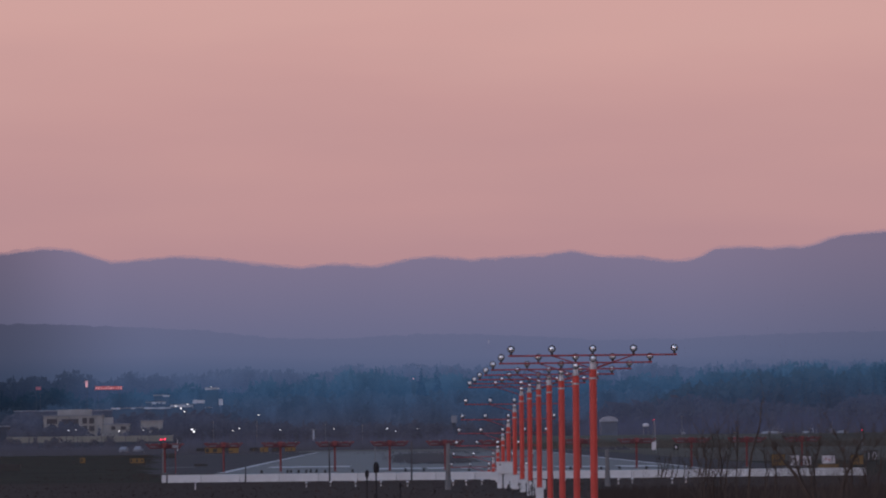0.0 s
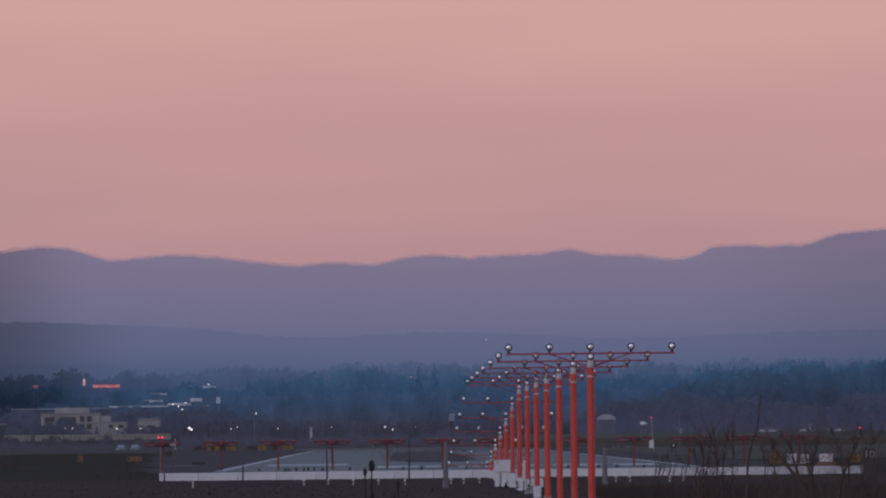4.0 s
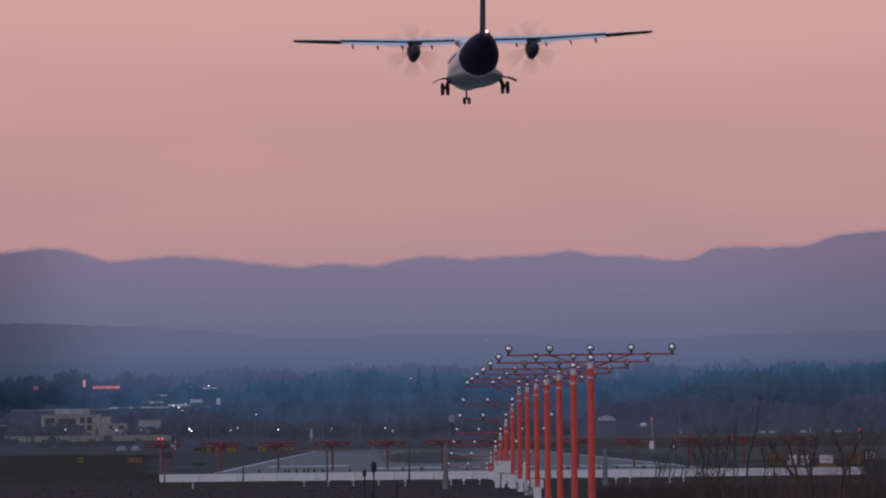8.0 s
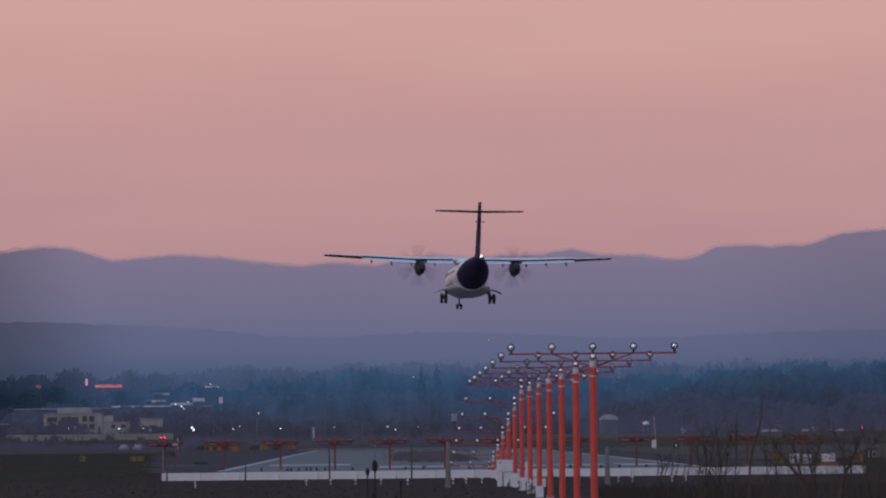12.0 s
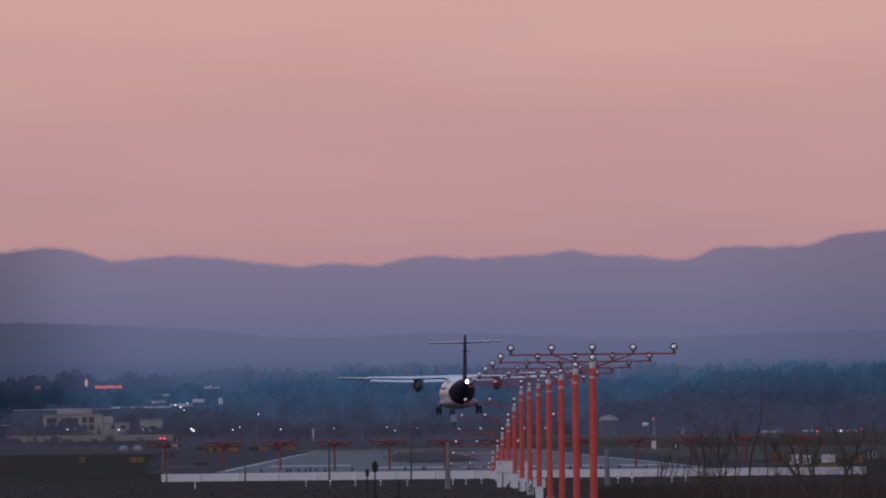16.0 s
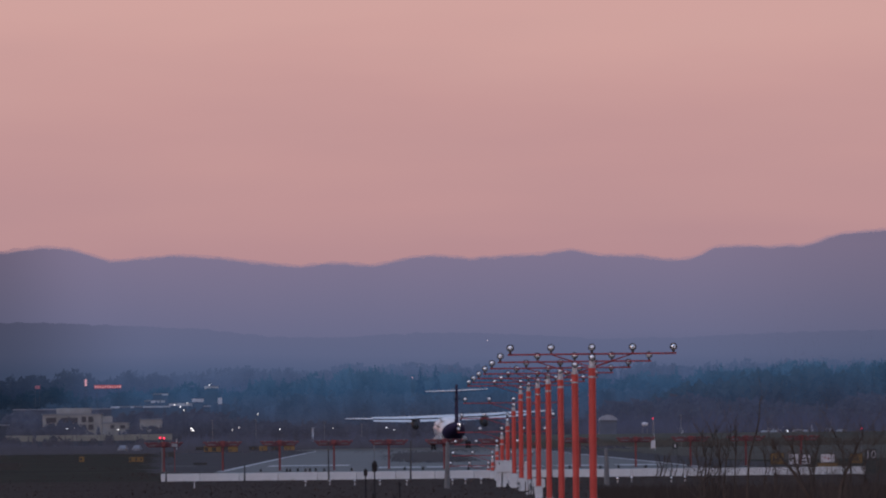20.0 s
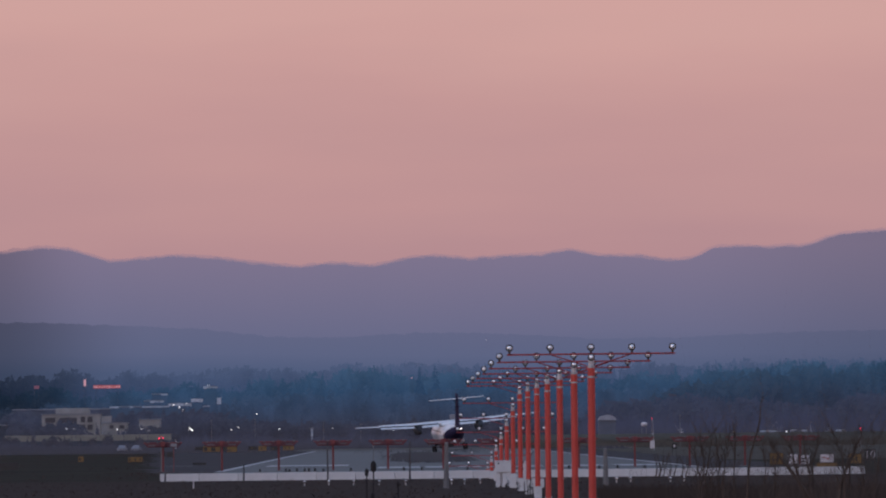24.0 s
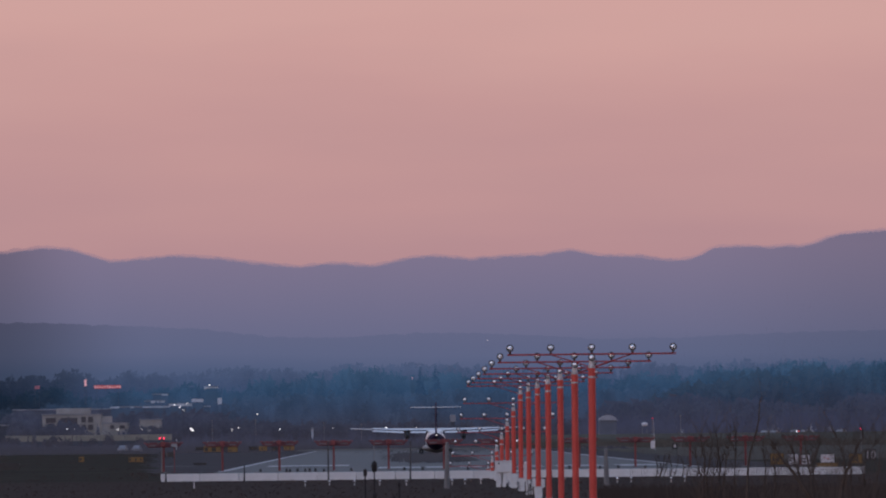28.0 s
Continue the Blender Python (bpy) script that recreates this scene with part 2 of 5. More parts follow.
def box(sx, sy, sz, at=(0, 0, 0), bevel=0.0, bm=None, turn=None):
    """A box centred on at in x and y, standing on at's z."""
    bm = bm or bmesh.new()
    m = Matrix.Translation((at[0], at[1], at[2] + sz / 2))
    if turn:
        m = m @ turn
    r = bmesh.ops.create_cube(bm, size=1, matrix=m @ Matrix.Diagonal((sx, sy, sz, 1)))
    if bevel:
        es = {e for v in r["verts"] for e in v.link_edges}
        bmesh.ops.bevel(bm, geom=list(es), offset=bevel, segments=1, affect="EDGES")
    return bm


def rod(a, b, r1, r2=None, n=8, bm=None):
    """A tapered rod from a to b."""
    bm = bm or bmesh.new()
    a, b = Vector(a), Vector(b)
    d = b - a
    m = Matrix.Translation((a + b) / 2) @ d.to_track_quat("Z", "Y").to_matrix().to_4x4()
    bmesh.ops.create_cone(bm, cap_ends=True, segments=n, radius1=r1, radius2=r1 if r2 is None else r2, depth=d.length, matrix=m)
    return bm


def loft(rings, close=True, bm=None):
    """Joins rings of equal point counts into a skin, capped at both ends."""
    bm = bm or bmesh.new()
    vs = [[bm.verts.new(p) for p in r] for r in rings]
    n = len(vs[0])
    for a, b in zip(vs, vs[1:]):
        for i in range(n):
            bm.faces.new((a[i], a[(i + 1) % n], b[(i + 1) % n], b[i]))
    if close:
        bm.faces.new(vs[0][::-1])
        bm.faces.new(vs[-1])
    bmesh.ops.recalc_face_normals(bm, faces=bm.faces[:])
    return bm


def oval(y, zc, rw, rh, x=0.0, n=28, p=2.0):
    out = []
    for i in range(n):
        a = 2 * math.pi * i / n
        c, s = math.cos(a), math.sin(a)
        out.append((x + rw * math.copysign(abs(c) ** (2 / p), c), y, zc + rh * math.copysign(abs(s) ** (2 / p), s)))
    return out


def sheet(name, x0, x1, y0, y1, z, material, label, category, nx=1, ny=1, kind="structure"):
    bm = bmesh.new()
    g = [[bm.verts.new((x0 + (x1 - x0) * i / nx, y0 + (y1 - y0) * j / ny, z)) for i in range(nx + 1)] for j in range(ny + 1)]
    for j in range(ny):
        for i in range(nx):
            bm.faces.new((g[j][i], g[j][i + 1], g[j + 1][i + 1], g[j + 1][i]))
    return tagged(part(name, bm, material), label, category, kind=kind)


def soup(name, tris, material, label, category, kind="stuff"):
    """One mesh from an array of triangles, n x 3 x 3."""
    t = np.asarray(tris, float)
    me = bpy.data.meshes.new(name)
    me.from_pydata(t.reshape(-1, 3).tolist(), [], np.arange(len(t) * 3).reshape(-1, 3).tolist())
    me.materials.append(material)
    return tagged(new(name, me), label, category, kind=kind)


# ---- ground, runway ----
CL = 4.89            # x of the runway's centre line
sheet("ground", -2600, 2600, -300, 4980, 0.0, M_WEEDS, "flat dark ground of withered brown winter weeds", "ground", 20, 20)
sheet("infield_grass", -900, 900, 668, 4900, 0.012, M_GRASS, "mown dark green airfield grass beside the runway", "grass", 8, 20)


def strip(name, stations, z, material, label, category):
    """A paved strip: stations of (y, x_left, x_right)."""
    bm = bmesh.new()
    rows = [(bm.verts.new((a, y, z)), bm.verts.new((b, y, z))) for y, a, b in stations]
    for p, q in zip(rows, rows[1:]):
        bm.faces.new((p[0], p[1], q[1], q[0]))
    return tagged(part(name, bm, material), label, category, kind="structure")


EDGES = [(700, CL - 16.8, CL + 15.4), (830, CL - 17.2, CL + 15.6), (1300, CL - 18.4, CL + 17.0), (1800, CL - 19.6, CL + 18.6), (2300, CL - 20.5, CL + 19.5), (4600, CL - 21.5, CL + 20.5)]
strip("runway", EDGES, 0.03, M_ASPHALT, "long grey asphalt runway running away to the distance", "runway")
def edge_at(y, k):
    return float(np.interp(y, [e[0] for e in EDGES], [e[k] for e in EDGES]))


strip("shoulder", [(y, -0.0198 * min(y, 2400) + 2.6 * noise.noise((y * 0.021, 0.3, 2)) + 1.2 * noise.noise((y * 0.09, 0.3, 5)), edge_at(y, 1)) for y in [830 + 12 * i for i in range(160)] + [4600]], 0.024, M_TARMAC, "dark paved shoulder along the runway", "runway shoulder")
strip("shoulder", [(y, edge_at(y, 2), edge_at(y, 2) + 8 + 1.5 * noise.noise((y * 0.03, 0.7, 9))) for y in [830 + 20 * i for i in range(95)] + [4600]], 0.024, M_TARMAC, "dark paved shoulder along the runway", "runway shoulder")
runway_paint = thing("runway_markings", "worn white painted lines and bars on the runway", "runway markings", kind="structure")
for k in (1, 2):
    for (y0, *e0), (y1, *e1) in zip(EDGES[1:], EDGES[2:5]):
        s = 1 if k == 1 else -1
        bm = bmesh.new()
        vs = [bm.verts.new(v) for v in ((e0[k - 1], y0, 0.07), (e0[k - 1] + s * 0.6, y0, 0.07), (e1[k - 1] + s * 0.6, y1, 0.07), (e1[k - 1], y1, 0.07))]
        bm.faces.new(vs)
        part("edge_line", bm, M_MARK, runway_paint)
for x0, x1, y in ((-10.5, -4.0, 1000), (-1.5, 1.6, 905), (2.0, 3.4, 905), (4.4, 6.0, 905), (7.5, 10.5, 905), (11.5, 15.0, 905), (16.0, 19.0, 905)):
    part("threshold_line", box(x1 - x0, 42, 0.004, ((x0 + x1) / 2, y, 0.07)), M_MARK, runway_paint)
M_DRYGRASS = surface("dry_infield_grass", (0.086, 0.080, 0.068), 0.95, vary=0.45, scale=0.03, fine=25, bump=0.2, second=(0.135, 0.124, 0.102), spec=0.02)
strip("dry_grass", [(y, edge_at(y, 2) + 8.2 + 3 * noise.noise((y * 0.01, 0.2, 3)), 260) for y in [1080 + 40 * i for i in range(34)] + [2452]], 0.018, M_DRYGRASS, "pale dry grass between the runway and the road", "grass")
M_STUBBLE = surface("bleached_stubble", (0.150, 0.138, 0.124), 0.95, vary=0.3, scale=0.03, fine=25, bump=0.2, spec=0.02)
strip("overrun_grass", [(2330, CL - 34, CL + 40), (2748, CL - 40, CL + 46)], 0.075, M_STUBBLE, "pale dry grass past the far end of the runway", "grass")
strip("taxiway", [(1052, -20.24, -17.35), (1066, -20.51, -17.58)], 0.028, M_ASPHALT, "pale strip of taxiway beside the runway", "taxiway")
# tyre marks: many long thin streaks round the touchdown zone
rng = random.Random(5)
streak_tris = []
for i in range(5200):
    x = CL - 1.6 + max(-2.8, min(2.8, rng.gauss(0, 1))) * (1.1 if i % 5 < 4 else 1.5) + (1.3 if i % 2 else -1.3)
    y, ln, w = 1060 + 700 * (rng.random() + rng.random()) / 2, rng.uniform(60, 320), rng.uniform(0.04, 0.14)
    z = 0.050 + 0.000003 * i
    a, b, c, d = (x, y, z), (x + w, y, z), (x + w + 0.1, y + ln, z), (x + 0.1, y + ln, z)
    streak_tris += [(a, b, c), (a, c, d)]
# the far touchdown zone, broader and fainter
for i in range(420):
    x, y, ln, w = CL + max(-12, min(15, rng.gauss(1, 5))), 1750 + 900 * rng.random() ** 0.6, rng.uniform(60, 220), rng.uniform(0.1, 0.3)
    z = 0.044 + 0.000004 * i
    a, b, c, d = (x, y, z), (x + w, y, z), (x + w, y + ln, z), (x, y + ln, z)
    streak_tris += [(a, b, c), (a, c, d)]
soup("rubber_marks", streak_tris, M_RUBBER, "black tyre rubber streaks on the touchdown zone", "tyre marks")


# ---- distance: mountains, hills, woods ----
def ridge(name, profile, y, depth, material, label, base=-4.0, rough=1.0, seed=0):
    """A range of hills: its crest follows the profile of (x, z), and it falls away before and behind."""
    xs = np.linspace(profile[0][0], profile[-1][0], 1000)
    zs = np.interp(xs, [p[0] for p in profile], [p[1] for p in profile])
    for k in range(2):
        zs = np.convolve(np.pad(zs, 4, mode="edge"), np.ones(9) / 9, "valid")
    bm = bmesh.new()
    rows = []
    for f, dy in ((0.0, -1.0), (0.45, -0.55), (0.8, -0.2), (1.0, 0.0), (0.5, 0.5)):
        row = []
        for x, z in zip(xs, zs):
            j = rough * (noise.noise((x * 0.045, dy * 3, seed)) * 2.0 + noise.noise((x * 0.17, dy * 9, seed + 7)) * 0.7)
            row.append(bm.verts.new((x, y + depth * dy, base + (z - base) * f + (j * (0.18 if f == 1 else 1.0) + (rough * (noise.noise((x * 0.22, 3, seed)) * 0.55 + noise.noise((x * 0.9, 5, seed)) * 0.34) if f == 1 else 0) if f else 0))))
        rows.append(row)
    for a, b in zip(rows, rows[1:]):
        for i in range(len(xs) - 1):
            bm.faces.new((a[i], a[i + 1], b[i + 1], b[i]))
    return tagged(part(name, bm, material, smooth=True), label, "mountains", kind="structure")


FAR, MID = 4850, 4520
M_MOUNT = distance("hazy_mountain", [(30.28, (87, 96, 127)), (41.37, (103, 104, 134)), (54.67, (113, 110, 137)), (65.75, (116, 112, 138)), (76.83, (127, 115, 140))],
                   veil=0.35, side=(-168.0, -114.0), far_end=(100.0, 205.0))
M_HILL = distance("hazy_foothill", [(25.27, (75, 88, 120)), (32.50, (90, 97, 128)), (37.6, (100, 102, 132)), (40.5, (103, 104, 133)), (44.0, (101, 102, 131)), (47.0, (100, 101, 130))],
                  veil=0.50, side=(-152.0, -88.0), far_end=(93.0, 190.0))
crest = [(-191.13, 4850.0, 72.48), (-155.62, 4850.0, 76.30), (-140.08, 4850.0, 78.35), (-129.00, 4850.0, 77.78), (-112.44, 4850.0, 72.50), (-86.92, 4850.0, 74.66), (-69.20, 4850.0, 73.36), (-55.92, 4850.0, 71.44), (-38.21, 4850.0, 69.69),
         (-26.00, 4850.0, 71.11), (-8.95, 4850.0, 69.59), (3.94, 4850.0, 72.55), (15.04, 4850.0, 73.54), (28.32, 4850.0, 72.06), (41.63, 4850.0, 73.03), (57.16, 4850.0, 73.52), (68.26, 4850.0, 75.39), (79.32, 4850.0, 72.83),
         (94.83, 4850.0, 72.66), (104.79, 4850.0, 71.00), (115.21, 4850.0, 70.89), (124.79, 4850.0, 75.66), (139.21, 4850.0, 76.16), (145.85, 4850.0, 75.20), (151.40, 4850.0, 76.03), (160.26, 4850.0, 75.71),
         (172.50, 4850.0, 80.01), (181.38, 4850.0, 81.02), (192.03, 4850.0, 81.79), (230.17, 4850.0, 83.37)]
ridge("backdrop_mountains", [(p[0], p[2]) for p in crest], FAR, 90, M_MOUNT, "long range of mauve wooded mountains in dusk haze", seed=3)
M_CREST_HAZE = distance("crest_haze", [(64.04, (136, 119, 141)), (79.68, (149, 125, 142))], veil=0.25, side=(-168.94, -130.95))
ridge("backdrop_crest_haze", [(p[0] * 1.008, (p[2] - 2.13) * 1.008 + 2.13 + 0.60) for p in crest], 4890, 20, M_CREST_HAZE, "added paler crest that paints haze along the mountain edge", seed=5)
M_CREST_HAZE_OUTER = distance("crest_haze_outer", [(64.54, (156, 127, 142)), (80.32, (172, 135, 144))], veil=0.18, side=(-170.32, -132.02))
ridge("backdrop_crest_haze_outer", [(p[0] * 1.0165, (p[2] - 2.13) * 1.0165 + 2.13 + 1.35) for p in crest], 4930, 20, M_CREST_HAZE_OUTER, "added palest crest that fades the mountain edge into the sky", seed=8)
foot = [(-178.36, 4520.0, 46.63), (-132.91, 4520.0, 46.13), (-99.87, 4520.0, 44.73), (-70.97, 4520.0, 43.17), (-46.21, 4520.0, 40.01), (-21.43, 4520.0, 39.53), (11.65, 4520.0, 41.23), (40.56, 4520.0, 40.09), (73.59, 4520.0, 38.07),
        (112.85, 4520.0, 38.46), (143.85, 4520.0, 39.78), (214.10, 4520.0, 40.66)]
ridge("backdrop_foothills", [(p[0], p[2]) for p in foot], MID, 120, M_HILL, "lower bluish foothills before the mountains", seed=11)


def conifer(rng, h, slim=1.0):
    """A fir as triangles: a thin trunk and drooping boughs that thin out towards the top, with gaps."""
    tris = []
    r0 = 0.04 * h ** 0.5
    for a in range(3):
        p, q = a * 2.094, (a + 1) * 2.094
        tris.append(((r0 * math.cos(p), r0 * math.sin(p), 0), (r0 * math.cos(q), r0 * math.sin(q), 0), (0, 0, h)))
    levels = 22
    for k in range(levels):
        f = 0.08 + 0.9 * k / levels
        reach = h * 0.24 * slim * (1 - f) ** 0.85 * rng.uniform(0.7, 1.15) + 0.10
        for j in range(8):
            if rng.random() < 0.12:
                continue
            a = rng.uniform(0, 6.283)
            ex, ey = math.cos(a) * reach, math.sin(a) * reach
            wx, wy = -math.sin(a) * reach * 0.30, math.cos(a) * reach * 0.30
            z = f * h
            dz = -reach * rng.uniform(0.25, 0.6)
            tris.append(((0, 0, z + 0.08 * h * (1 - f) + 0.15), (ex + wx, ey + wy, z + dz), (ex - wx, ey - wy, z + dz * 0.8)))
            tris.append(((0, 0, z - 0.03 * h), (ex * 0.9 + wx * 0.6, ey * 0.9 + wy * 0.6, z + dz), (ex * 0.9 - wx * 0.6, ey * 0.9 - wy * 0.6, z + dz)))
    return np.array(tris)


def round_tree(rng, h):
    """A broad tree as triangles: a trunk and many small leaf clumps in an uneven crown."""
    tris = []
    r0 = 0.03 * h
    for a in range(3):
        p, q = a * 2.094, (a + 1) * 2.094
        tris.append(((r0 * math.cos(p), r0 * math.sin(p), 0), (r0 * math.cos(q), r0 * math.sin(q), 0), (0, 0, h * 0.8)))
    lobes = [(rng.uniform(-0.2, 0.2) * h, rng.uniform(-0.2, 0.2) * h, h * rng.uniform(0.45, 0.8), h * rng.uniform(0.14, 0.24)) for _ in range(7)]
    for k in range(330):
        cx, cy, cz, cr = lobes[rng.randrange(7)]
        v = Vector((rng.gauss(0, 1), rng.gauss(0, 1), rng.gauss(0, 1))).normalized() * cr * rng.uniform(0.5, 1.05)
        c = Vector((cx, cy, cz)) + v
        z = h * 0.055
        tris.append(tuple((c.x + rng.gauss(0, z), c.y + rng.gauss(0, z), c.z + rng.gauss(0, z)) for _ in range(3)))
    return np.array(tris)


def wood(name, profile, y, depth, count, material, label, hmin, hmax, seed, rooted=False, rise=0.0, firs=4):
    """A far wood of separate firs whose tops follow the profile of (x, z)."""
    rng = random.Random(seed)
    kinds = [conifer(rng, 10.0, 0.8) for _ in range(firs)] + [round_tree(rng, 10.0) for _ in range(7 - firs)]
    out = []
    x0, x1 = profile[0][0], profile[-1][0]
    for i in range(count):
        x = rng.uniform(x0, x1)
        top = float(np.interp(x, [p[0] for p in profile], [p[1] for p in profile])) + rng.gauss(0, 0.5) - abs(rng.gauss(0, 1.9))
        top += rise * (noise.noise((x * 0.09, seed * 3.1, 0.5)) + 0.6 * noise.noise((x * 0.31, seed * 1.7, 4.5)))
        h = max(2.0, top + 0.1) if rooted else rng.uniform(hmin, hmax)
        t = kinds[rng.randrange(7)] * (h / 10 * rng.uniform(0.8, 1.35), h / 10, h / 10)
        out.append(t + (x, y + rng.uniform(-depth, depth), top - h))
    return soup(name, np.concatenate(out), material, label, "woods")


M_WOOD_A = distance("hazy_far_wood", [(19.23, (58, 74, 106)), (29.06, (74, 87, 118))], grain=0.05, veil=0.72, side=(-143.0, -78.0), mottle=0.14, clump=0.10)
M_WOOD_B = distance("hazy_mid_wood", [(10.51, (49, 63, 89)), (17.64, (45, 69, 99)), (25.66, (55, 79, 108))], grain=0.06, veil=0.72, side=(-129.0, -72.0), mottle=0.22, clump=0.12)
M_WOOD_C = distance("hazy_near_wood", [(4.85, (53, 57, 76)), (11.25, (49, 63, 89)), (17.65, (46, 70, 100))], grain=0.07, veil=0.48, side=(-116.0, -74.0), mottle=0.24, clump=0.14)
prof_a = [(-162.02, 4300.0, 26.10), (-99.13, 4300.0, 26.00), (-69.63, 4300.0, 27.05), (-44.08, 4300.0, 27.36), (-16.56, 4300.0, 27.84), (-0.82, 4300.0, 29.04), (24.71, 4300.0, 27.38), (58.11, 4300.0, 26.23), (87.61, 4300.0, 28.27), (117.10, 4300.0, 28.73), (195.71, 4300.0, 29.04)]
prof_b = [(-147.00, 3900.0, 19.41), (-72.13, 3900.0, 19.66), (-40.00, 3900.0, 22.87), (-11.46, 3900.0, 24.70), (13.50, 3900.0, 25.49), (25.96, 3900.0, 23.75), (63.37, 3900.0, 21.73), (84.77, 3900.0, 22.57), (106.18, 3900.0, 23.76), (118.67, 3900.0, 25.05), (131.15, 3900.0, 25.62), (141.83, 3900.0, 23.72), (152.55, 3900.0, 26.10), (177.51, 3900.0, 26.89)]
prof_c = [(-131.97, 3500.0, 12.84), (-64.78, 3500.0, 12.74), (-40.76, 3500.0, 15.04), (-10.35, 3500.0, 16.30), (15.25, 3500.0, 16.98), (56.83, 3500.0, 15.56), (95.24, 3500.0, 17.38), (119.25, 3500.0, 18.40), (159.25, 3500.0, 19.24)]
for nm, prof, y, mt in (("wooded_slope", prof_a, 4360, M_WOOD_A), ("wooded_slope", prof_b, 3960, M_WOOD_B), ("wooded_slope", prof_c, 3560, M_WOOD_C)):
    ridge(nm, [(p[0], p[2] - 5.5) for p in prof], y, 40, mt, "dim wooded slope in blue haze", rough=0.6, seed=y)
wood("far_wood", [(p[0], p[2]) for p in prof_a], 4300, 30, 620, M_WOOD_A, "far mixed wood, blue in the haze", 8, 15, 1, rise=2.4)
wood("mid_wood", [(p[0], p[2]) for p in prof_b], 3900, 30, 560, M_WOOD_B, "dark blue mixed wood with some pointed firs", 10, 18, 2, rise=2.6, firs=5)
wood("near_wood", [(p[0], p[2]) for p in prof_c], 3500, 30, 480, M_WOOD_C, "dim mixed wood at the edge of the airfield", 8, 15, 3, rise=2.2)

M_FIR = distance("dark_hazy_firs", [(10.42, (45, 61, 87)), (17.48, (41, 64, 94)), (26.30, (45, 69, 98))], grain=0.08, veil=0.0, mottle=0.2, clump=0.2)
rng = random.Random(31)
firs = []
for x, y, z in ((117.10, 3860.0, 25.17), (119.03, 3860.0, 24.09), (129.81, 3860.0, 25.91), (131.92, 3860.0, 24.65), (135.26, 3860.0, 23.91), (140.37, 3860.0, 23.32), (146.03, 3860.0, 24.50), (148.69, 3860.0, 25.88), (150.99, 3860.0, 26.74), (153.10, 3860.0, 26.18), (110.37, 3860.0, 23.12),
                (104.72, 3860.0, 22.48), (7.02, 3860.0, 25.67), (11.78, 3860.0, 25.97), (107.19, 3860.0, 22.10), (113.01, 3860.0, 22.57), (114.96, 3860.0, 23.43), (121.31, 3860.0, 23.00), (123.42, 3860.0, 22.28), (125.91, 3860.0, 23.66), (127.68, 3860.0, 24.35), (133.66, 3860.0, 23.22), (137.54, 3860.0, 22.83), (142.49, 3860.0, 23.48), (144.25, 3860.0, 23.11)):
    h = rng.uniform(15, 20)
    firs.append(conifer(rng, h) * (rng.uniform(0.8, 1.25), 0.8, 1) + (x, y, z - h))
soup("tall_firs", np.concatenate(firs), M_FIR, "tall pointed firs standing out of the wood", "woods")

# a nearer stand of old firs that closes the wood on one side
M_FIRNEAR = distance("haze_glow_near_firs", [(3.0, (44, 46, 60)), (9.5, (41, 49, 70)), (14.5, (36, 56, 83)), (19.0, (37, 62, 90)), (23.5, (43, 69, 97))], grain=0.09, veil=0.0, leaf=0.02, mottle=0.18, clump=0.22)
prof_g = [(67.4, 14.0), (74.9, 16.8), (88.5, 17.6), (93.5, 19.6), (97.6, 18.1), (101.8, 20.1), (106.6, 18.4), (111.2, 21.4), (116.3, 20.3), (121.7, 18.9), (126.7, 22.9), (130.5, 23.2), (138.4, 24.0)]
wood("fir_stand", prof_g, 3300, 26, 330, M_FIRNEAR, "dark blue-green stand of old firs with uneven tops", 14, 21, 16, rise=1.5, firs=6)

prof_d = [(-85.92, 3385.0, 7.70), (-78.92, 3385.0, 10.72), (-62.67, 3385.0, 11.16), (-51.53, 3385.0, 10.88), (-44.13, 3385.0, 8.79), (-22.48, 3385.0, 7.93), (8.46, 3385.0, 7.28), (54.87, 3385.0, 7.08)]
M_WOOD_D = distance("haze_glow_thicket", [(2.44, (46, 45, 58)), (8.63, (48, 52, 72))], grain=0.1, veil=0.0, leaf=0.025, mottle=0.22, clump=0.25)
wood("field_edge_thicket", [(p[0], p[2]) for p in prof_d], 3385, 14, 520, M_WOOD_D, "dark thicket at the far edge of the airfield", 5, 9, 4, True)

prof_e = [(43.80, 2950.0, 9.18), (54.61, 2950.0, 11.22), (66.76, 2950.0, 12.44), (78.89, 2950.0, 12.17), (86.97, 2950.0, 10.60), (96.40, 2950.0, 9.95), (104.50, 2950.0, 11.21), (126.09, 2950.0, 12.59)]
M_WOOD_E = distance("haze_glow_bare_wood", [(2.40, (50, 49, 64)), (7.80, (50, 51, 69)), (12.51, (46, 54, 78))], grain=0.1, veil=0.0, leaf=0.025, mottle=0.16, clump=0.2)
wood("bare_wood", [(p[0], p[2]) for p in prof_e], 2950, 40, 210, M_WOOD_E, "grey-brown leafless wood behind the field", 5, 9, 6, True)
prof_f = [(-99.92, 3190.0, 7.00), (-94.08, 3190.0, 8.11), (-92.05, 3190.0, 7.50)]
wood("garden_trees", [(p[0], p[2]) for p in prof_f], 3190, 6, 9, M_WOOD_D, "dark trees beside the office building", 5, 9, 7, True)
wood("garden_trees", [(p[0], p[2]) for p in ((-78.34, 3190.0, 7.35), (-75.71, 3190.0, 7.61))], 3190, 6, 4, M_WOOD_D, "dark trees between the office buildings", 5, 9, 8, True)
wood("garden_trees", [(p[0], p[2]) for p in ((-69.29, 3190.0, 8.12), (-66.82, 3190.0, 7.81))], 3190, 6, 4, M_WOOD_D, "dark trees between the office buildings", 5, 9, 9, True)
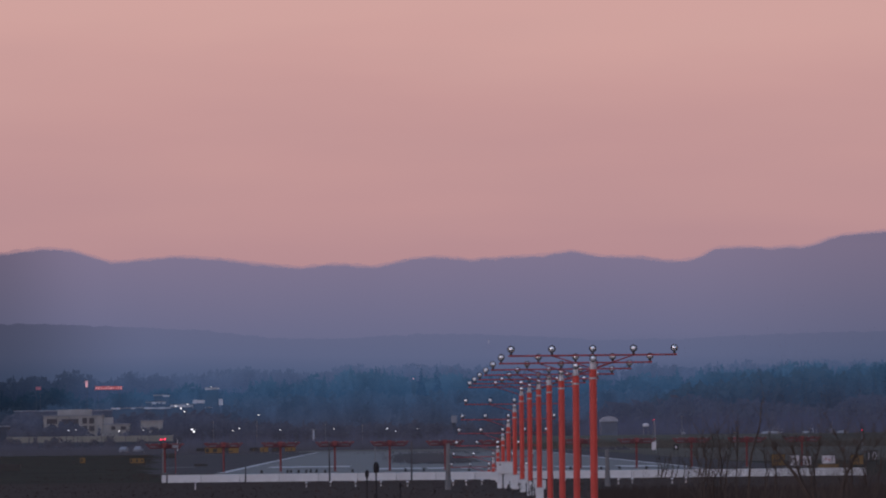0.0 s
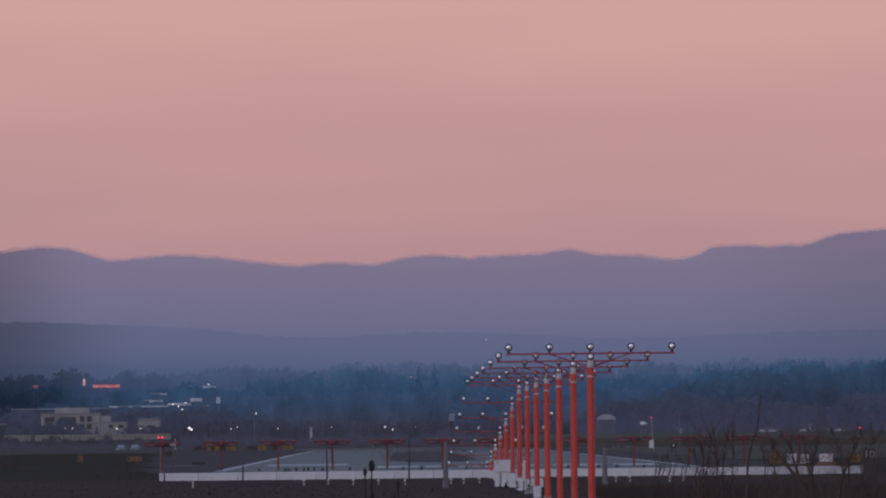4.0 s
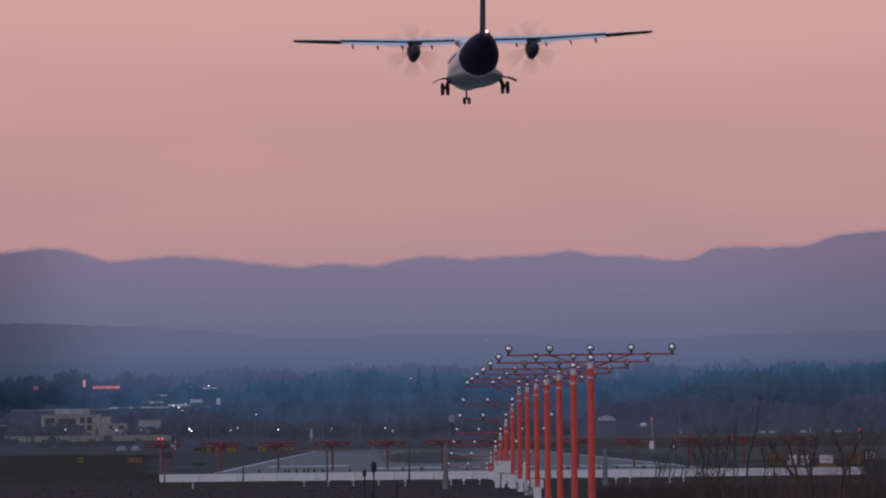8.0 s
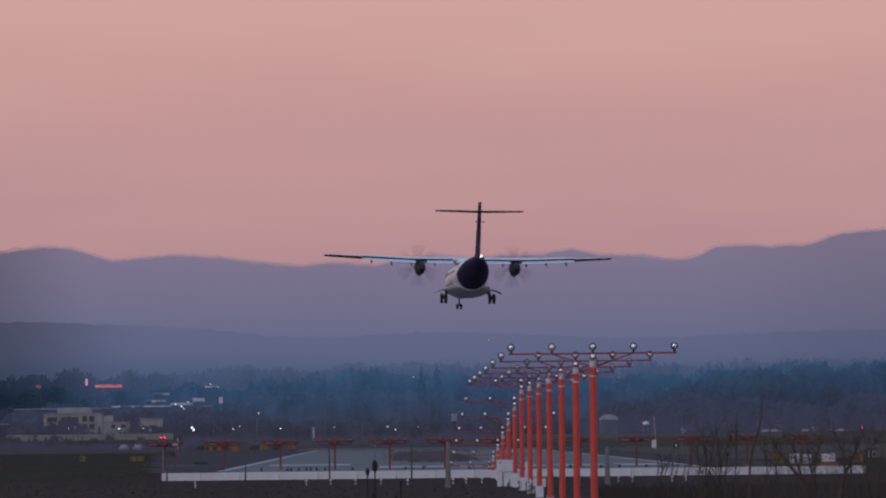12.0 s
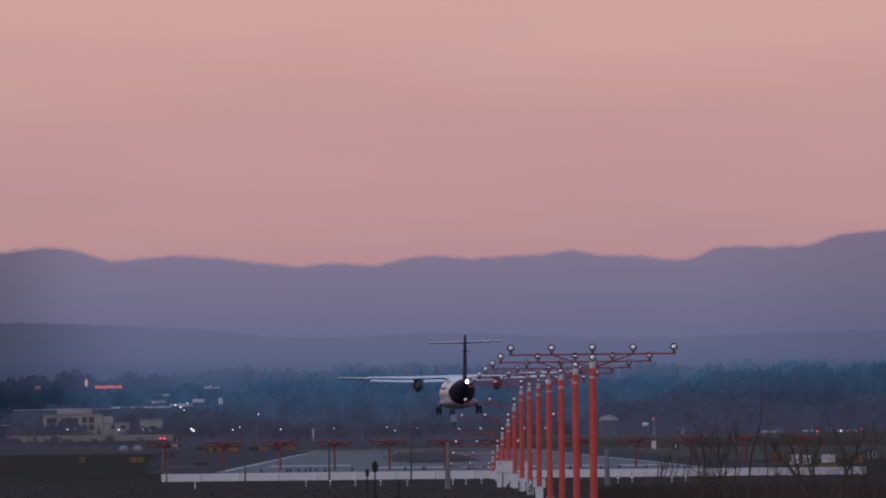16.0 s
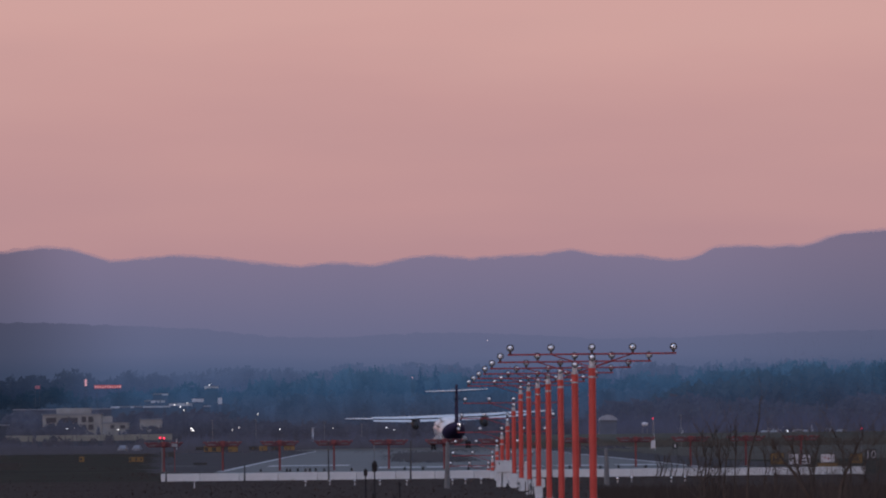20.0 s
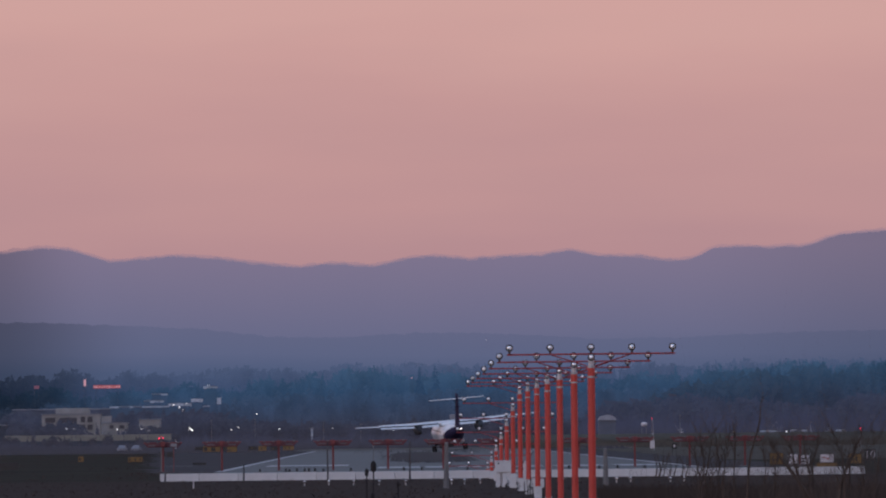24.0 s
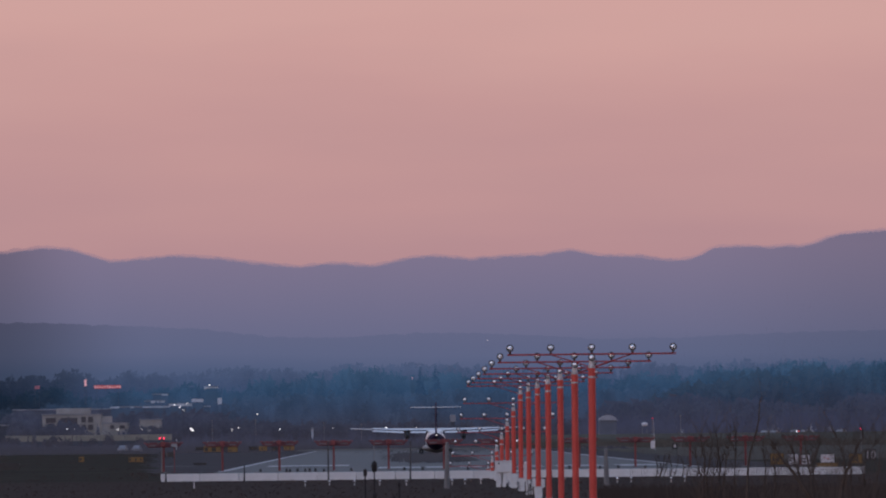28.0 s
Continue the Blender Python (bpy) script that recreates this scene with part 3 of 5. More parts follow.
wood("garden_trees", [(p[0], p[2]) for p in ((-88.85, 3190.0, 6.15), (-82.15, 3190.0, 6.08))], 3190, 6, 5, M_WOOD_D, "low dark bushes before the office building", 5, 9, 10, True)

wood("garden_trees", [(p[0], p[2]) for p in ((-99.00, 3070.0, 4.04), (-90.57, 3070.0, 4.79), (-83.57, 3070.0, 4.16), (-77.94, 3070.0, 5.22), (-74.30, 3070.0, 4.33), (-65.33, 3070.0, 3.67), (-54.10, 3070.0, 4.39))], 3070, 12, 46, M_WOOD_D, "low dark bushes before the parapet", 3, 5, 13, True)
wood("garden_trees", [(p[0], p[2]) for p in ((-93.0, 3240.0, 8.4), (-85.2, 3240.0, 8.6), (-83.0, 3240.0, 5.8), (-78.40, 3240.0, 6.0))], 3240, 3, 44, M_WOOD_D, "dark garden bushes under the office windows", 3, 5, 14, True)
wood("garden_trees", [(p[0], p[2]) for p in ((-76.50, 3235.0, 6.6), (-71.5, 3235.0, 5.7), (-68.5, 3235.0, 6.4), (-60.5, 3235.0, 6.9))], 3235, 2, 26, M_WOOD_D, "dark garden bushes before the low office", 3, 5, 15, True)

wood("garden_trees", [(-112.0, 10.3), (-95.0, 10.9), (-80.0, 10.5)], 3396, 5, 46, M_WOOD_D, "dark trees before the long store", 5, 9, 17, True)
# ---- white barrier ----
WALL_Y = 661
barrier = thing("barrier_wall", "low whitewashed concrete barrier wall at the field's edge", "barrier wall", kind="structure")
x_a, x_b = -12.75, 24.95
count = 18
seg = (x_b - x_a) / count
panel_mesh = mesh_of("panel", box(seg - 0.025, 0.22, 0.42, (0, 0, 0), 0.012), M_WALL)
for i in range(count):
    part("panel", panel_mesh, None, barrier, at=pose(x_a + seg * (i + 0.5), WALL_Y + random.uniform(-0.01, 0.01), -0.005))


# ---- approach lights ----
def lamp_part(parent, x, z, y=-0.02, r=0.082, stem=0.0):
    house = bmesh.new()
    bmesh.ops.create_cone(house, cap_ends=True, segments=16, radius1=r * 1.1, radius2=r * 0.5, depth=0.17,
                          matrix=Matrix.Translation((x, y + 0.06, z)) @ Matrix.Rotation(radians(-90), 4, "X"))
    n = 18
    ring = [[(x + q * math.cos(2 * math.pi * i / n), y + d, z + q * math.sin(2 * math.pi * i / n)) for i in range(n)]
            for q, d in ((r * 0.86, -0.035), (r * 0.88, -0.06), (r * 1.13, -0.06), (r * 1.15, -0.01))]
    loft(ring, close=False, bm=house)
    if stem:
        rod((x, y + 0.03, z - stem), (x, y + 0.03, z - r * 0.9), 0.030, bm=house)
    ob = part("lamp", house, M_LAMPBODY, parent)
    lens = bmesh.new()
    bmesh.ops.create_uvsphere(lens, u_segments=14, v_segments=7, radius=1,
                              matrix=Matrix.Translation((x, y - 0.03, z)) @ Matrix.Diagonal((r * 0.90, 0.05, r * 0.90, 1)))
    part("lens", lens, M_GLASS, ob, "pale unlit glass lens", smooth=True)
    part("burner", box(r * 0.16, 0.012, r * 0.75, (x + r * 0.12, y - 0.066, z - r * 0.5), 0.003), M_LAMPBODY, ob, "dark burner behind the glass")
    return ob


def light_mast(height, foot_h):
    """A light bar: one tall mast, a crossbar with five lamps, a flasher below them, and a concrete foot."""
    t = thing("approach_light_mast", "orange steel approach light mast with five lamps on a crossbar", "approach light", group="approach light masts")
    neck = min(0.50, height * 0.4)
    part("mast", rod((0, 0, foot_h), (0, 0, height - neck), 0.092, n=16), M_ORANGE, t)
    part("neck", rod((0, 0, height - neck), (0, 0, height - 0.17), 0.068, n=12), M_SIGNWHITE, t, "pale grey neck")
    part("collar", rod((0, 0, height - neck - 0.27), (0, 0, height - neck - 0.22), 0.101, n=16), M_STEEL, t, "galvanised collar")
    part("flange", rod((0, 0, height - neck - 0.02), (0, 0, height - neck + 0.04), 0.093, n=16), M_STEEL, t, "galvanised flange")
    part("crossbar", box(4.25, 0.05, 0.045, (0, 0, height - 0.19), 0.006), M_BARPAINT, t)
    for s in (-1, 1):
        part("brace", rod((s * 1.0, 0.03, height - 0.18), (0, 0.03, height - 0.50), 0.016, n=6), M_BARPAINT, t)
    for i in range(5):
        lamp_part(t, (i - 2) * 1.0287, height, stem=0.17)
    lamp_part(t, 0, height - 0.25, y=-0.14, r=0.08)
    foot = part("foundation", box(0.27, 0.27, foot_h, (0, 0, 0), 0.025), M_WALL, t, "whitewashed concrete foundation block")
    part("base_plate", box(0.25, 0.25, 0.03, (0, 0, foot_h), 0.005), M_STEEL, foot, "steel base plate")
    for a in (-1, 1):
        for b in (-1, 1):
            part("anchor_bolt", rod((a * 0.105, b * 0.105, foot_h), (a * 0.105, b * 0.105, foot_h + 0.09), 0.014, n=6), M_STEEL, foot)
    part("conduit", rod((0.05, 0.10, foot_h), (0.05, 0.10, height - neck - 0.3), 0.02, n=6), M_ORANGE, t)
    return t


first_mast = None
for k in range(13):
    y, h = 311.5 + 30.48 * k, 4.39 - 0.6 * max(0, k - 6)
    if 0 < k < 4:
        copy_thing(first_mast, pose(CL, y, 0))
        continue
    m = light_mast(h, (0.12, 0, 0, 0, 0.40, 0.54, 0.50, 0.60, 0.60, 0.60, 0.55, 0.4, 0.3)[k])
    m.matrix_basis = pose(CL, y, 0)
    first_mast = first_mast or m


# ---- localizer antennas ----
def antenna():
    t = thing("localizer_antenna", "red-painted localizer antenna on a post with crosswise dipoles", "antenna", group="localizer antennas")
    part("post", rod((0, 0, 0), (0, 0, 1.95), 0.075, n=10), M_ORANGE_FAR, t)
    part("boom", box(0.30, 1.8, 0.34, (0, 0, 1.80), 0.02), M_ORANGE_FAR, t)
    for j in range(5):
        z = (2.04, 1.92, 1.80)[j % 3]
        part("dipole", rod((-1.32 + j * 0.12, -0.8 + j * 0.4, z), (1.32 - j * 0.12, -0.8 + j * 0.4, z), 0.052, n=6), M_ORANGE_FAR, t)
    for x in (-0.75, 0.72):
        part("band", box(0.5, 0.09, 0.07, (x, -0.84, 1.84), 0.01), M_GREYPOST, t, "faded pale band")
    for x in (-1.0, -0.35, 0.45, 1.05):
        part("clamp", box(0.12, 0.1, 0.10, (x, -0.85, 2.03), 0.01), M_GREYPOST, t, "grey clamp")
    part("base", box(0.5, 0.5, 0.08, (0, 0, 0), 0.02), M_GREYPOST, t, "concrete base pad")
    return t


LOC_Y = 847
loc_x = [-16.10, -12.07, -8.17, -4.45, -0.69, 3.10, 6.74, 12.39, 16.22, 19.98, 23.77, 27.56]
ant = antenna()
ant.matrix_basis = pose(loc_x[0], LOC_Y, 0)
for x in loc_x[1:]:
    copy_thing(ant, pose(x, LOC_Y, 0))


# ---- edge of the field: posts, cabinet, small lights ----
def fence_post(h, r, label, name="fence_post", material=None):
    t = thing(name, label, "post", group=name + "s")
    part("shaft", rod((0, 0, 0), (0, 0, h), r, r * 0.6, n=10), material or M_DARKSTEEL, t)
    part("cap", rod((0, 0, h), (0, 0, h + 0.03), r * 0.66, r * 0.4, n=10), material or M_DARKSTEEL, t)
    return t


for (x, y, z), h in (((-12.29, 652.0, 0.12), 0.5), ((-8.15, 652.0, 0.07), 0.85), ((-3.71, 652.0, 0.02), 2.0), ((0.61, 652.0, -0.03), 2.05)):
    fence_post(h, 0.055, "thin dark steel fence post before the white wall").matrix_basis = pose(x, y, 0, 0, random.uniform(-1, 1), 0)
for (x, y, z), h, lean in (((2.05, 530.0, 0.36), 1.95, 1.0), ((9.15, 545.0, 0.23), 1.60, -0.5)):
    t = fence_post(h, 0.135, "stout weathered grey wooden post standing in the weeds", "wooden_post", M_GREYPOST)
    t.matrix_basis = pose(x, y, 0, 0, lean, 0)
fence_post(0.62, 0.03, "slim white marker stake in the weeds", "marker_stake", M_SIGNWHITE).matrix_basis = pose(*(-9.28, 560.0, -0.13)[:2], 0)
fence_post(2.77, 0.10, "slim white marker stake in the grass", "marker_stake", M_SIGNWHITE).matrix_basis = pose(-48.49, 2700, 0)


def cabinet(w, d, h, label):
    t = thing("equipment_cabinet", label, "cabinet", group="equipment cabinets")
    body = part("body", box(w, d, h - 0.12, (0, 0, 0.08), 0.015), M_WALL, t)
    part("roof", box(w + 0.08, d + 0.08, 0.05, (0, 0, h - 0.04), 0.01), M_SIGNWHITE, t)
    part("plinth", box(w - 0.06, d - 0.06, 0.08, (0, 0, 0)), M_GREYPOST, t, "grey concrete plinth")
    part("door", box(w * 0.8, 0.02, h * 0.7, (0, -d / 2 - 0.012, 0.15), 0.004), M_SIGNWHITE, body)
    part("vent", box(w * 0.12, 0.02, h * 0.10, (-w * 0.25, -d / 2 - 0.03, h * 0.68)), M_BLACK, body, "dark vent opening")
    part("handle", box(0.03, 0.03, 0.14, (w * 0.32, -d / 2 - 0.04, h * 0.45)), M_DARKSTEEL, body)
    return t


rc = thing("raised_cabinet", "white equipment cabinet raised on four stout white legs", "cabinet", pose(4.59, 537, 0))
rbody = part("body", box(0.78, 0.5, 0.50, (0, 0, 0.62), 0.012), M_WALL, rc)
part("roof", box(0.82, 0.54, 0.04, (0, 0, 1.12), 0.008), M_SIGNWHITE, rc)
part("door", box(0.66, 0.02, 0.42, (0.02, -0.262, 0.66), 0.004), M_WALL, rbody)
part("lock", box(0.06, 0.03, 0.06, (-0.24, -0.28, 1.0)), M_BLACK, rbody, "small dark lock plate")
for lx in (-0.27, 0.02, 0.28):
    part("leg", box(0.20, 0.2, 0.62, (lx, -0.12, 0), 0.015), M_WALL, rc)
part("leg", box(0.20, 0.2, 0.62, (-0.05, 0.14, 0), 0.015), M_WALL, rc)
cabinet(0.34, 0.3, 0.92, "narrow white equipment box beside the light masts").matrix_basis = pose(5.99, 585, 0)
cabinet(0.30, 0.3, 0.72, "narrow white equipment box beside the light masts").matrix_basis = pose(4.61, 560, 0)
for px_x, yy in ((4.94, 548), (5.21, 538), (5.16, 470), (5.32, 462)):
    b = thing("junction_box", "small whitewashed junction box on a stub post", "junction box", pose(px_x, yy, 0), group="junction boxes")
    part("stub", rod((0, 0, 0), (0, 0, 0.3), 0.04), M_STEEL, b)
    part("housing", box(0.26, 0.2, 0.34, (0, 0, 0.26), 0.02), M_WALL, b)
    part("lid", box(0.29, 0.23, 0.03, (0, 0, 0.60), 0.008), M_DARKSTEEL, b, "dark lid")


def ground_light():
    t = thing("runway_end_light", "small pale runway end light on a short stem", "runway light", group="runway end lights")
    part("stem", rod((0, 0, 0), (0, 0, 0.14), 0.03), M_STEEL, t)
    part("body", rod((0, 0, 0.12), (0, 0, 0.18), 0.09, n=12), M_LAMPBODY, t)
    g = bmesh.new()
    bmesh.ops.create_uvsphere(g, u_segments=12, v_segments=6, radius=0.062, matrix=Matrix.Translation((0, 0, 0.20)))
    part("globe", g, M_GLASS, t, smooth=True)
    return t


gl = ground_light()
gl.matrix_basis = pose(-4.36, 575, 0)
for x in (-3.68, -2.35, -1.01, 0.39, 2.79, 3.48, 4.34, 8.74, 11.47, 12.30, 14.23, 15.12):
    copy_thing(gl, pose(x * 0.885, 575 + random.uniform(-6, 6), 0))


def edge_fixture():
    t = thing("dark_runway_fixture", "low dark light fixture at the runway's edge", "runway light", group="dark runway fixtures")
    part("stem", rod((0, 0, 0), (0, 0, 0.2), 0.03), M_DARKSTEEL, t)
    part("head", rod((0, 0, 0.15), (0, 0, 0.33), 0.09, 0.07, n=10), M_BLACK, t)
    return t


ef = edge_fixture()
ef.matrix_basis = pose(-8.84, 790, 0)
for x in (-7.18, -6.89, -6.50, -5.96, -5.74, -5.34, -4.73, -3.03, 0.36, 1.52, 4.41, 10.98, 12.78, 14.05, 15.67):
    copy_thing(ef, pose(x, 790 + random.uniform(-8, 8), 0))


# ---- taxi signs ----
def taxi_sign(w, h, face, legs=2, base=0.2, label="", digits=None, ink=None, marks=()):
    t = thing("taxi_sign", label, "airfield sign", group="taxi signs")
    box_ob = part("casing", box(w + 0.08, 0.16, h + 0.08, (0, 0.09, base - 0.04), 0.01), M_SIGNBLACK, t)
    part("face", box(w, 0.02, h, (0, 0, base), 0.003), face, box_ob)
    for i in range(legs):
        part("leg", rod(((i / max(1, legs - 1) - 0.5) * w * 0.8, 0.09, 0), ((i / max(1, legs - 1) - 0.5) * w * 0.8, 0.09, base), 0.03, n=6), M_DARKSTEEL, t)
    for mx, mz, mw, mh in marks:
        part("mark", box(mw * w, 0.01, mh * h, ((mx - 0.5) * w, -0.017, base + mz * h)), ink, box_ob)
    if digits:
        cu = bpy.data.curves.new("digits", "FONT")
        cu.body, cu.size, cu.align_x, cu.extrude = digits, h * 1.15, "CENTER", 0.006
        cu.materials.append(ink)
        d = new("digits", cu)
        d.parent = t
        d.matrix_basis = pose(0, -0.02, base + h * 0.10, 90, 0, 0)
    return t


ARROW = ((0.2, 0.25, 0.12, 0.5), (0.45, 0.35, 0.3, 0.14), (0.62, 0.2, 0.1, 0.5))
for (x, y, z), w, h, face, ink, marks, label in (
        ((-33.19, 1294.0, 0.00), 0.55, 0.55, M_YELLOW, M_SIGNBLACK, ((0.3, 0.3, 0.4, 0.4),), "small dim yellow taxi sign in the grass"),
        ((-26.76, 1259.0, 0.00), 1.45, 0.48, M_YELLOW, M_SIGNBLACK, ((0.1, 0.2, 0.1, 0.6), (0.5, 0.2, 0.1, 0.6), (0.85, 0.3, 0.1, 0.4)), "long yellow taxi sign in the grass"),
        ((-28.65, 1900.0, 0.52), 2.6, 0.85, M_YELLOW, M_SIGNBLACK, ((0.15, 0.1, 0.2, 0.7), (0.6, 0.1, 0.25, 0.7)), "yellow and black taxi sign"),
        ((-25.52, 1900.0, 0.49), 1.5, 0.85, M_YELLOW, M_SIGNBLACK, ((0.2, 0.2, 0.4, 0.2),), "yellow taxi sign in dark grass"),
        ((-21.93, 2000.0, 0.53), 1.3, 0.7, M_YELLOW, M_SIGNBLACK, ((0.4, 0.2, 0.15, 0.5),), "yellow taxi sign in dark grass"),
        ((-17.72, 2000.0, 0.58), 1.7, 0.7, M_YELLOW, M_SIGNBLACK, ((0.2, 0.2, 0.12, 0.5), (0.6, 0.2, 0.12, 0.5)), "yellow taxi sign in dark grass"),
        ((-22.90, 1950.0, 0.68), 1.3, 0.55, M_SIGNBLACK, M_YELLOW, ((0.4, 0.3, 0.1, 0.4),), "black taxi sign in dark grass"),
        ((-19.51, 1950.0, 0.64), 1.3, 0.5, M_SIGNBLACK, M_YELLOW, ((0.4, 0.3, 0.1, 0.4),), "black taxi sign in dark grass"),
        ((-29.93, 950.0, -0.32), 1.5, 0.5, M_SIGNBLACK, M_SIGNBLACK, (), "low black sign back in the grass"),
        ((25.10, 820.0, 0.20), 0.85, 0.72, M_YELLOW, M_SIGNBLACK, ARROW, "yellow sign half hidden by bare branches"),
        ((25.87, 810.0, 0.21), 0.62, 0.66, M_SIGNWHITE, M_SIGNBLACK, ((0.15, 0.3, 0.14, 0.5), (0.5, 0.5, 0.3, 0.16)), "white sign half hidden by bare branches"),
        ((26.75, 812.0, 0.20), 0.55, 0.62, M_SIGNWHITE, M_SIGNBLACK, ((0.2, 0.2, 0.6, 0.15), (0.2, 0.5, 0.6, 0.12), (0.65, 0.3, 0.15, 0.4)), "white sign with black marks"),
        ((28.16, 812.0, 0.18), 0.90, 0.66, M_SIGNWHITE, M_SIGNRED, ((0.3, 0.6, 0.12, 0.12), (0.55, 0.5, 0.2, 0.1)), "square white sign board beside the wall"),
        ((30.68, 830.0, 0.19), 0.85, 0.62, M_YELLOW, M_SIGNBLACK, ARROW, "yellow sign with a black arrow")):
    taxi_sign(w, h, face, 2, max(0.12, z - 0.0 if z > 0 else 0.12), label, marks=marks, ink=ink).matrix_basis = pose(x, y, 0)
taxi_sign(0.70, 0.66, M_SIGNBLACK, 2, 0.42, "black runway sign with white figures", "10", M_SIGNINK).matrix_basis = pose(31.87, 835, 0)
taxi_sign(1.15, 0.42, M_YELLOW, 2, 0.10, "low yellow board under the white sign").matrix_basis = pose(24.28, 700, 0)
taxi_sign(0.5, 0.5, M_SIGNBLACK, 2, 0.85, "small black sign with a white mark", marks=((0.5, 0.2, 0.3, 0.6),), ink=M_SIGNWHITE).matrix_basis = pose(29.06, 1300, 0)


for x, y, w, h, z in ((-32.2, 1690, 0.75, 0.55, 0.12), (-31.0, 1682, 0.85, 0.55, 0.12), (-31.9, 2000, 1.9, 0.45, 0.75), (-27.6, 2000, 1.5, 0.4, 0.7), (-17.7, 1100, 1.1, 0.12, 0.08)):
    taxi_sign(w, h, M_SIGNBLACK, 2, z, "dark unlit sign seen from its back in the grass").matrix_basis = pose(x, y, 0)
hb = thing("antenna_heater_box", "small pale metal box on a post beside the antenna", "equipment box", pose(-15.35, 846, 0))
part("post", rod((0, 0, 0), (0, 0, 1.78), 0.03, n=8), M_ORANGE_FAR, hb)
part("housing", box(0.40, 0.3, 0.20, (0, 0, 1.78), 0.02), M_CARWHITE, hb)
part("lid", box(0.44, 0.34, 0.03, (0, 0, 1.98), 0.006), M_GREYPOST, hb)


# ---- buildings ----
L_PALE = glow("pale_lamp_glow", (0.62, 0.55, 0.60), 0.7)
L_PINK = glow("pink_lamp_glow", (0.75, 0.42, 0.52), 0.5)
M_CREAM = surface("cream_render", (0.248, 0.246, 0.242), 0.8, vary=0.4, scale=0.3)
M_PALEWALL = surface("pale_siding", (0.42, 0.46, 0.52), 0.8, vary=0.5, scale=0.35)
M_ROOFGREY = surface("grey_roofing", (0.20, 0.21, 0.24), 0.8, vary=0.2, scale=0.3)
M_PANE = surface("dark_window_glass", (0.040, 0.044, 0.058), 0.35, vary=0.3, scale=1.0)
M_BRICK = surface("dim_cladding", (0.055, 0.064, 0.088), 0.8, vary=0.2, scale=0.4)


def building(x0, x1, y, top, depth, wall, label, windows=(), blocks=(), bottom=0.0, lights=(), fascia=0.0, front=None, roof=None):
    """A flat-roofed block; windows are (x0, x1, z0, z1) on its near side, blocks stand on its roof."""
    cx, w = (x0 + x1) / 2, x1 - x0
    t = thing("building", label, "building", pose(cx, y, bottom))
    h = top - bottom
    body = part("wall", box(w, depth, h - 0.3, (0, depth / 2, 0), 0.03), wall, t)
    part("roof", box(w + 0.4, depth + 0.4, 0.3, (0, depth / 2, h - 0.3), 0.03), roof or M_ROOFGREY, t)
    if fascia:
        rf = random.Random(int(abs(x0) * 100))
        a = -w / 2 - 0.25
        while a < w / 2 + 0.2:
            b = min(a + rf.uniform(0.9, 3.2), w / 2 + 0.25)
            if rf.random() < 0.84 or w < 3:
                fh = fascia * rf.uniform(0.55, 1.15)
                part("fascia", box(b - a - 0.03, 0.2, fh, ((a + b) / 2, -0.25 - rf.uniform(0, 0.1), h - fascia * 0.55 - fh / 2 - 0.02), 0.02), front or M_PALEWALL, t, "pale fascia panel under the roof")
            a = b
    for a, b, z0, z1 in windows:
        win = part("window", box(b - a + 0.3, 0.12, z1 - z0 + 0.3, ((a + b) / 2 - cx, -0.05, z0 - 0.15 - bottom), 0.02), wall, body)
        part("pane", box(b - a, 0.06, z1 - z0, ((a + b) / 2 - cx, -0.12, z0 - bottom)), M_PANE, win, "dark window pane")
    for a, b, z1 in blocks:
        part("roof_block", box(b - a, depth * 0.6, z1 - top, ((a + b) / 2 - cx, depth * 0.5, h), 0.03), wall, t)
    for x, z, r, mt in lights:
        g = bmesh.new()
        bmesh.ops.create_uvsphere(g, u_segments=10, v_segments=6, radius=r, matrix=Matrix.Translation((x - cx, -0.3, z - bottom)))
        part("wall_lamp", g, mt, t, "lit wall lamp")
    return t


building(-95.00, -79.32, 3300, 9.85, 18, M_CREAM, "two-storey cream office building with dark windows",
         [(-94.10, -91.38, 7.51, 8.86), (-90.18, -85.65, 7.46, 8.81),
          (-84.60, -83.39, 7.56, 9.07), (-82.79, -81.43, 7.54, 9.05),
          (-94.10, -91.38, 5.40, 6.75), (-90.18, -85.65, 5.35, 6.70),
          (-84.60, -83.39, 5.60, 6.96), (-82.79, -81.43, 5.58, 6.94)],
         [(-91.38, -82.34, 11.36)])
building(-77.82, -70.99, 3250, 7.39, 14, M_CREAM, "low cream office building with one lit lamp",
         [(-75.74, -74.70, 5.76, 6.65), (-73.22, -71.88, 5.73, 6.62)],
         [(-77.82, -75.44, 9.04)], lights=[(-73.66, 5.45, 0.17, L_WHITE)])
building(-68.02, -62.37, 3250, 8.18, 12, M_CREAM, "low pale flat-roofed building", [(-67.42, -66.53, 4.93, 5.97), (-65.05, -63.26, 4.90, 6.09)])
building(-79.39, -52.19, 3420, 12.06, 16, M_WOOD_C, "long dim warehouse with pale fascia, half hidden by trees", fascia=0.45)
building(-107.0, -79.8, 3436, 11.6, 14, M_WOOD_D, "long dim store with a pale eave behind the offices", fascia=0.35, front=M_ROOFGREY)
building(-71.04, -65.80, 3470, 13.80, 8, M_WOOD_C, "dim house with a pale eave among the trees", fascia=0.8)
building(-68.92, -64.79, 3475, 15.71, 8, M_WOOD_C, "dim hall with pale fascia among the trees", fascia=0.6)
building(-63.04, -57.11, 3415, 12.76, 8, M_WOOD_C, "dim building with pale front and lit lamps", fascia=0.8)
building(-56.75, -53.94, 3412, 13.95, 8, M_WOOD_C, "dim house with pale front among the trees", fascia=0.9)
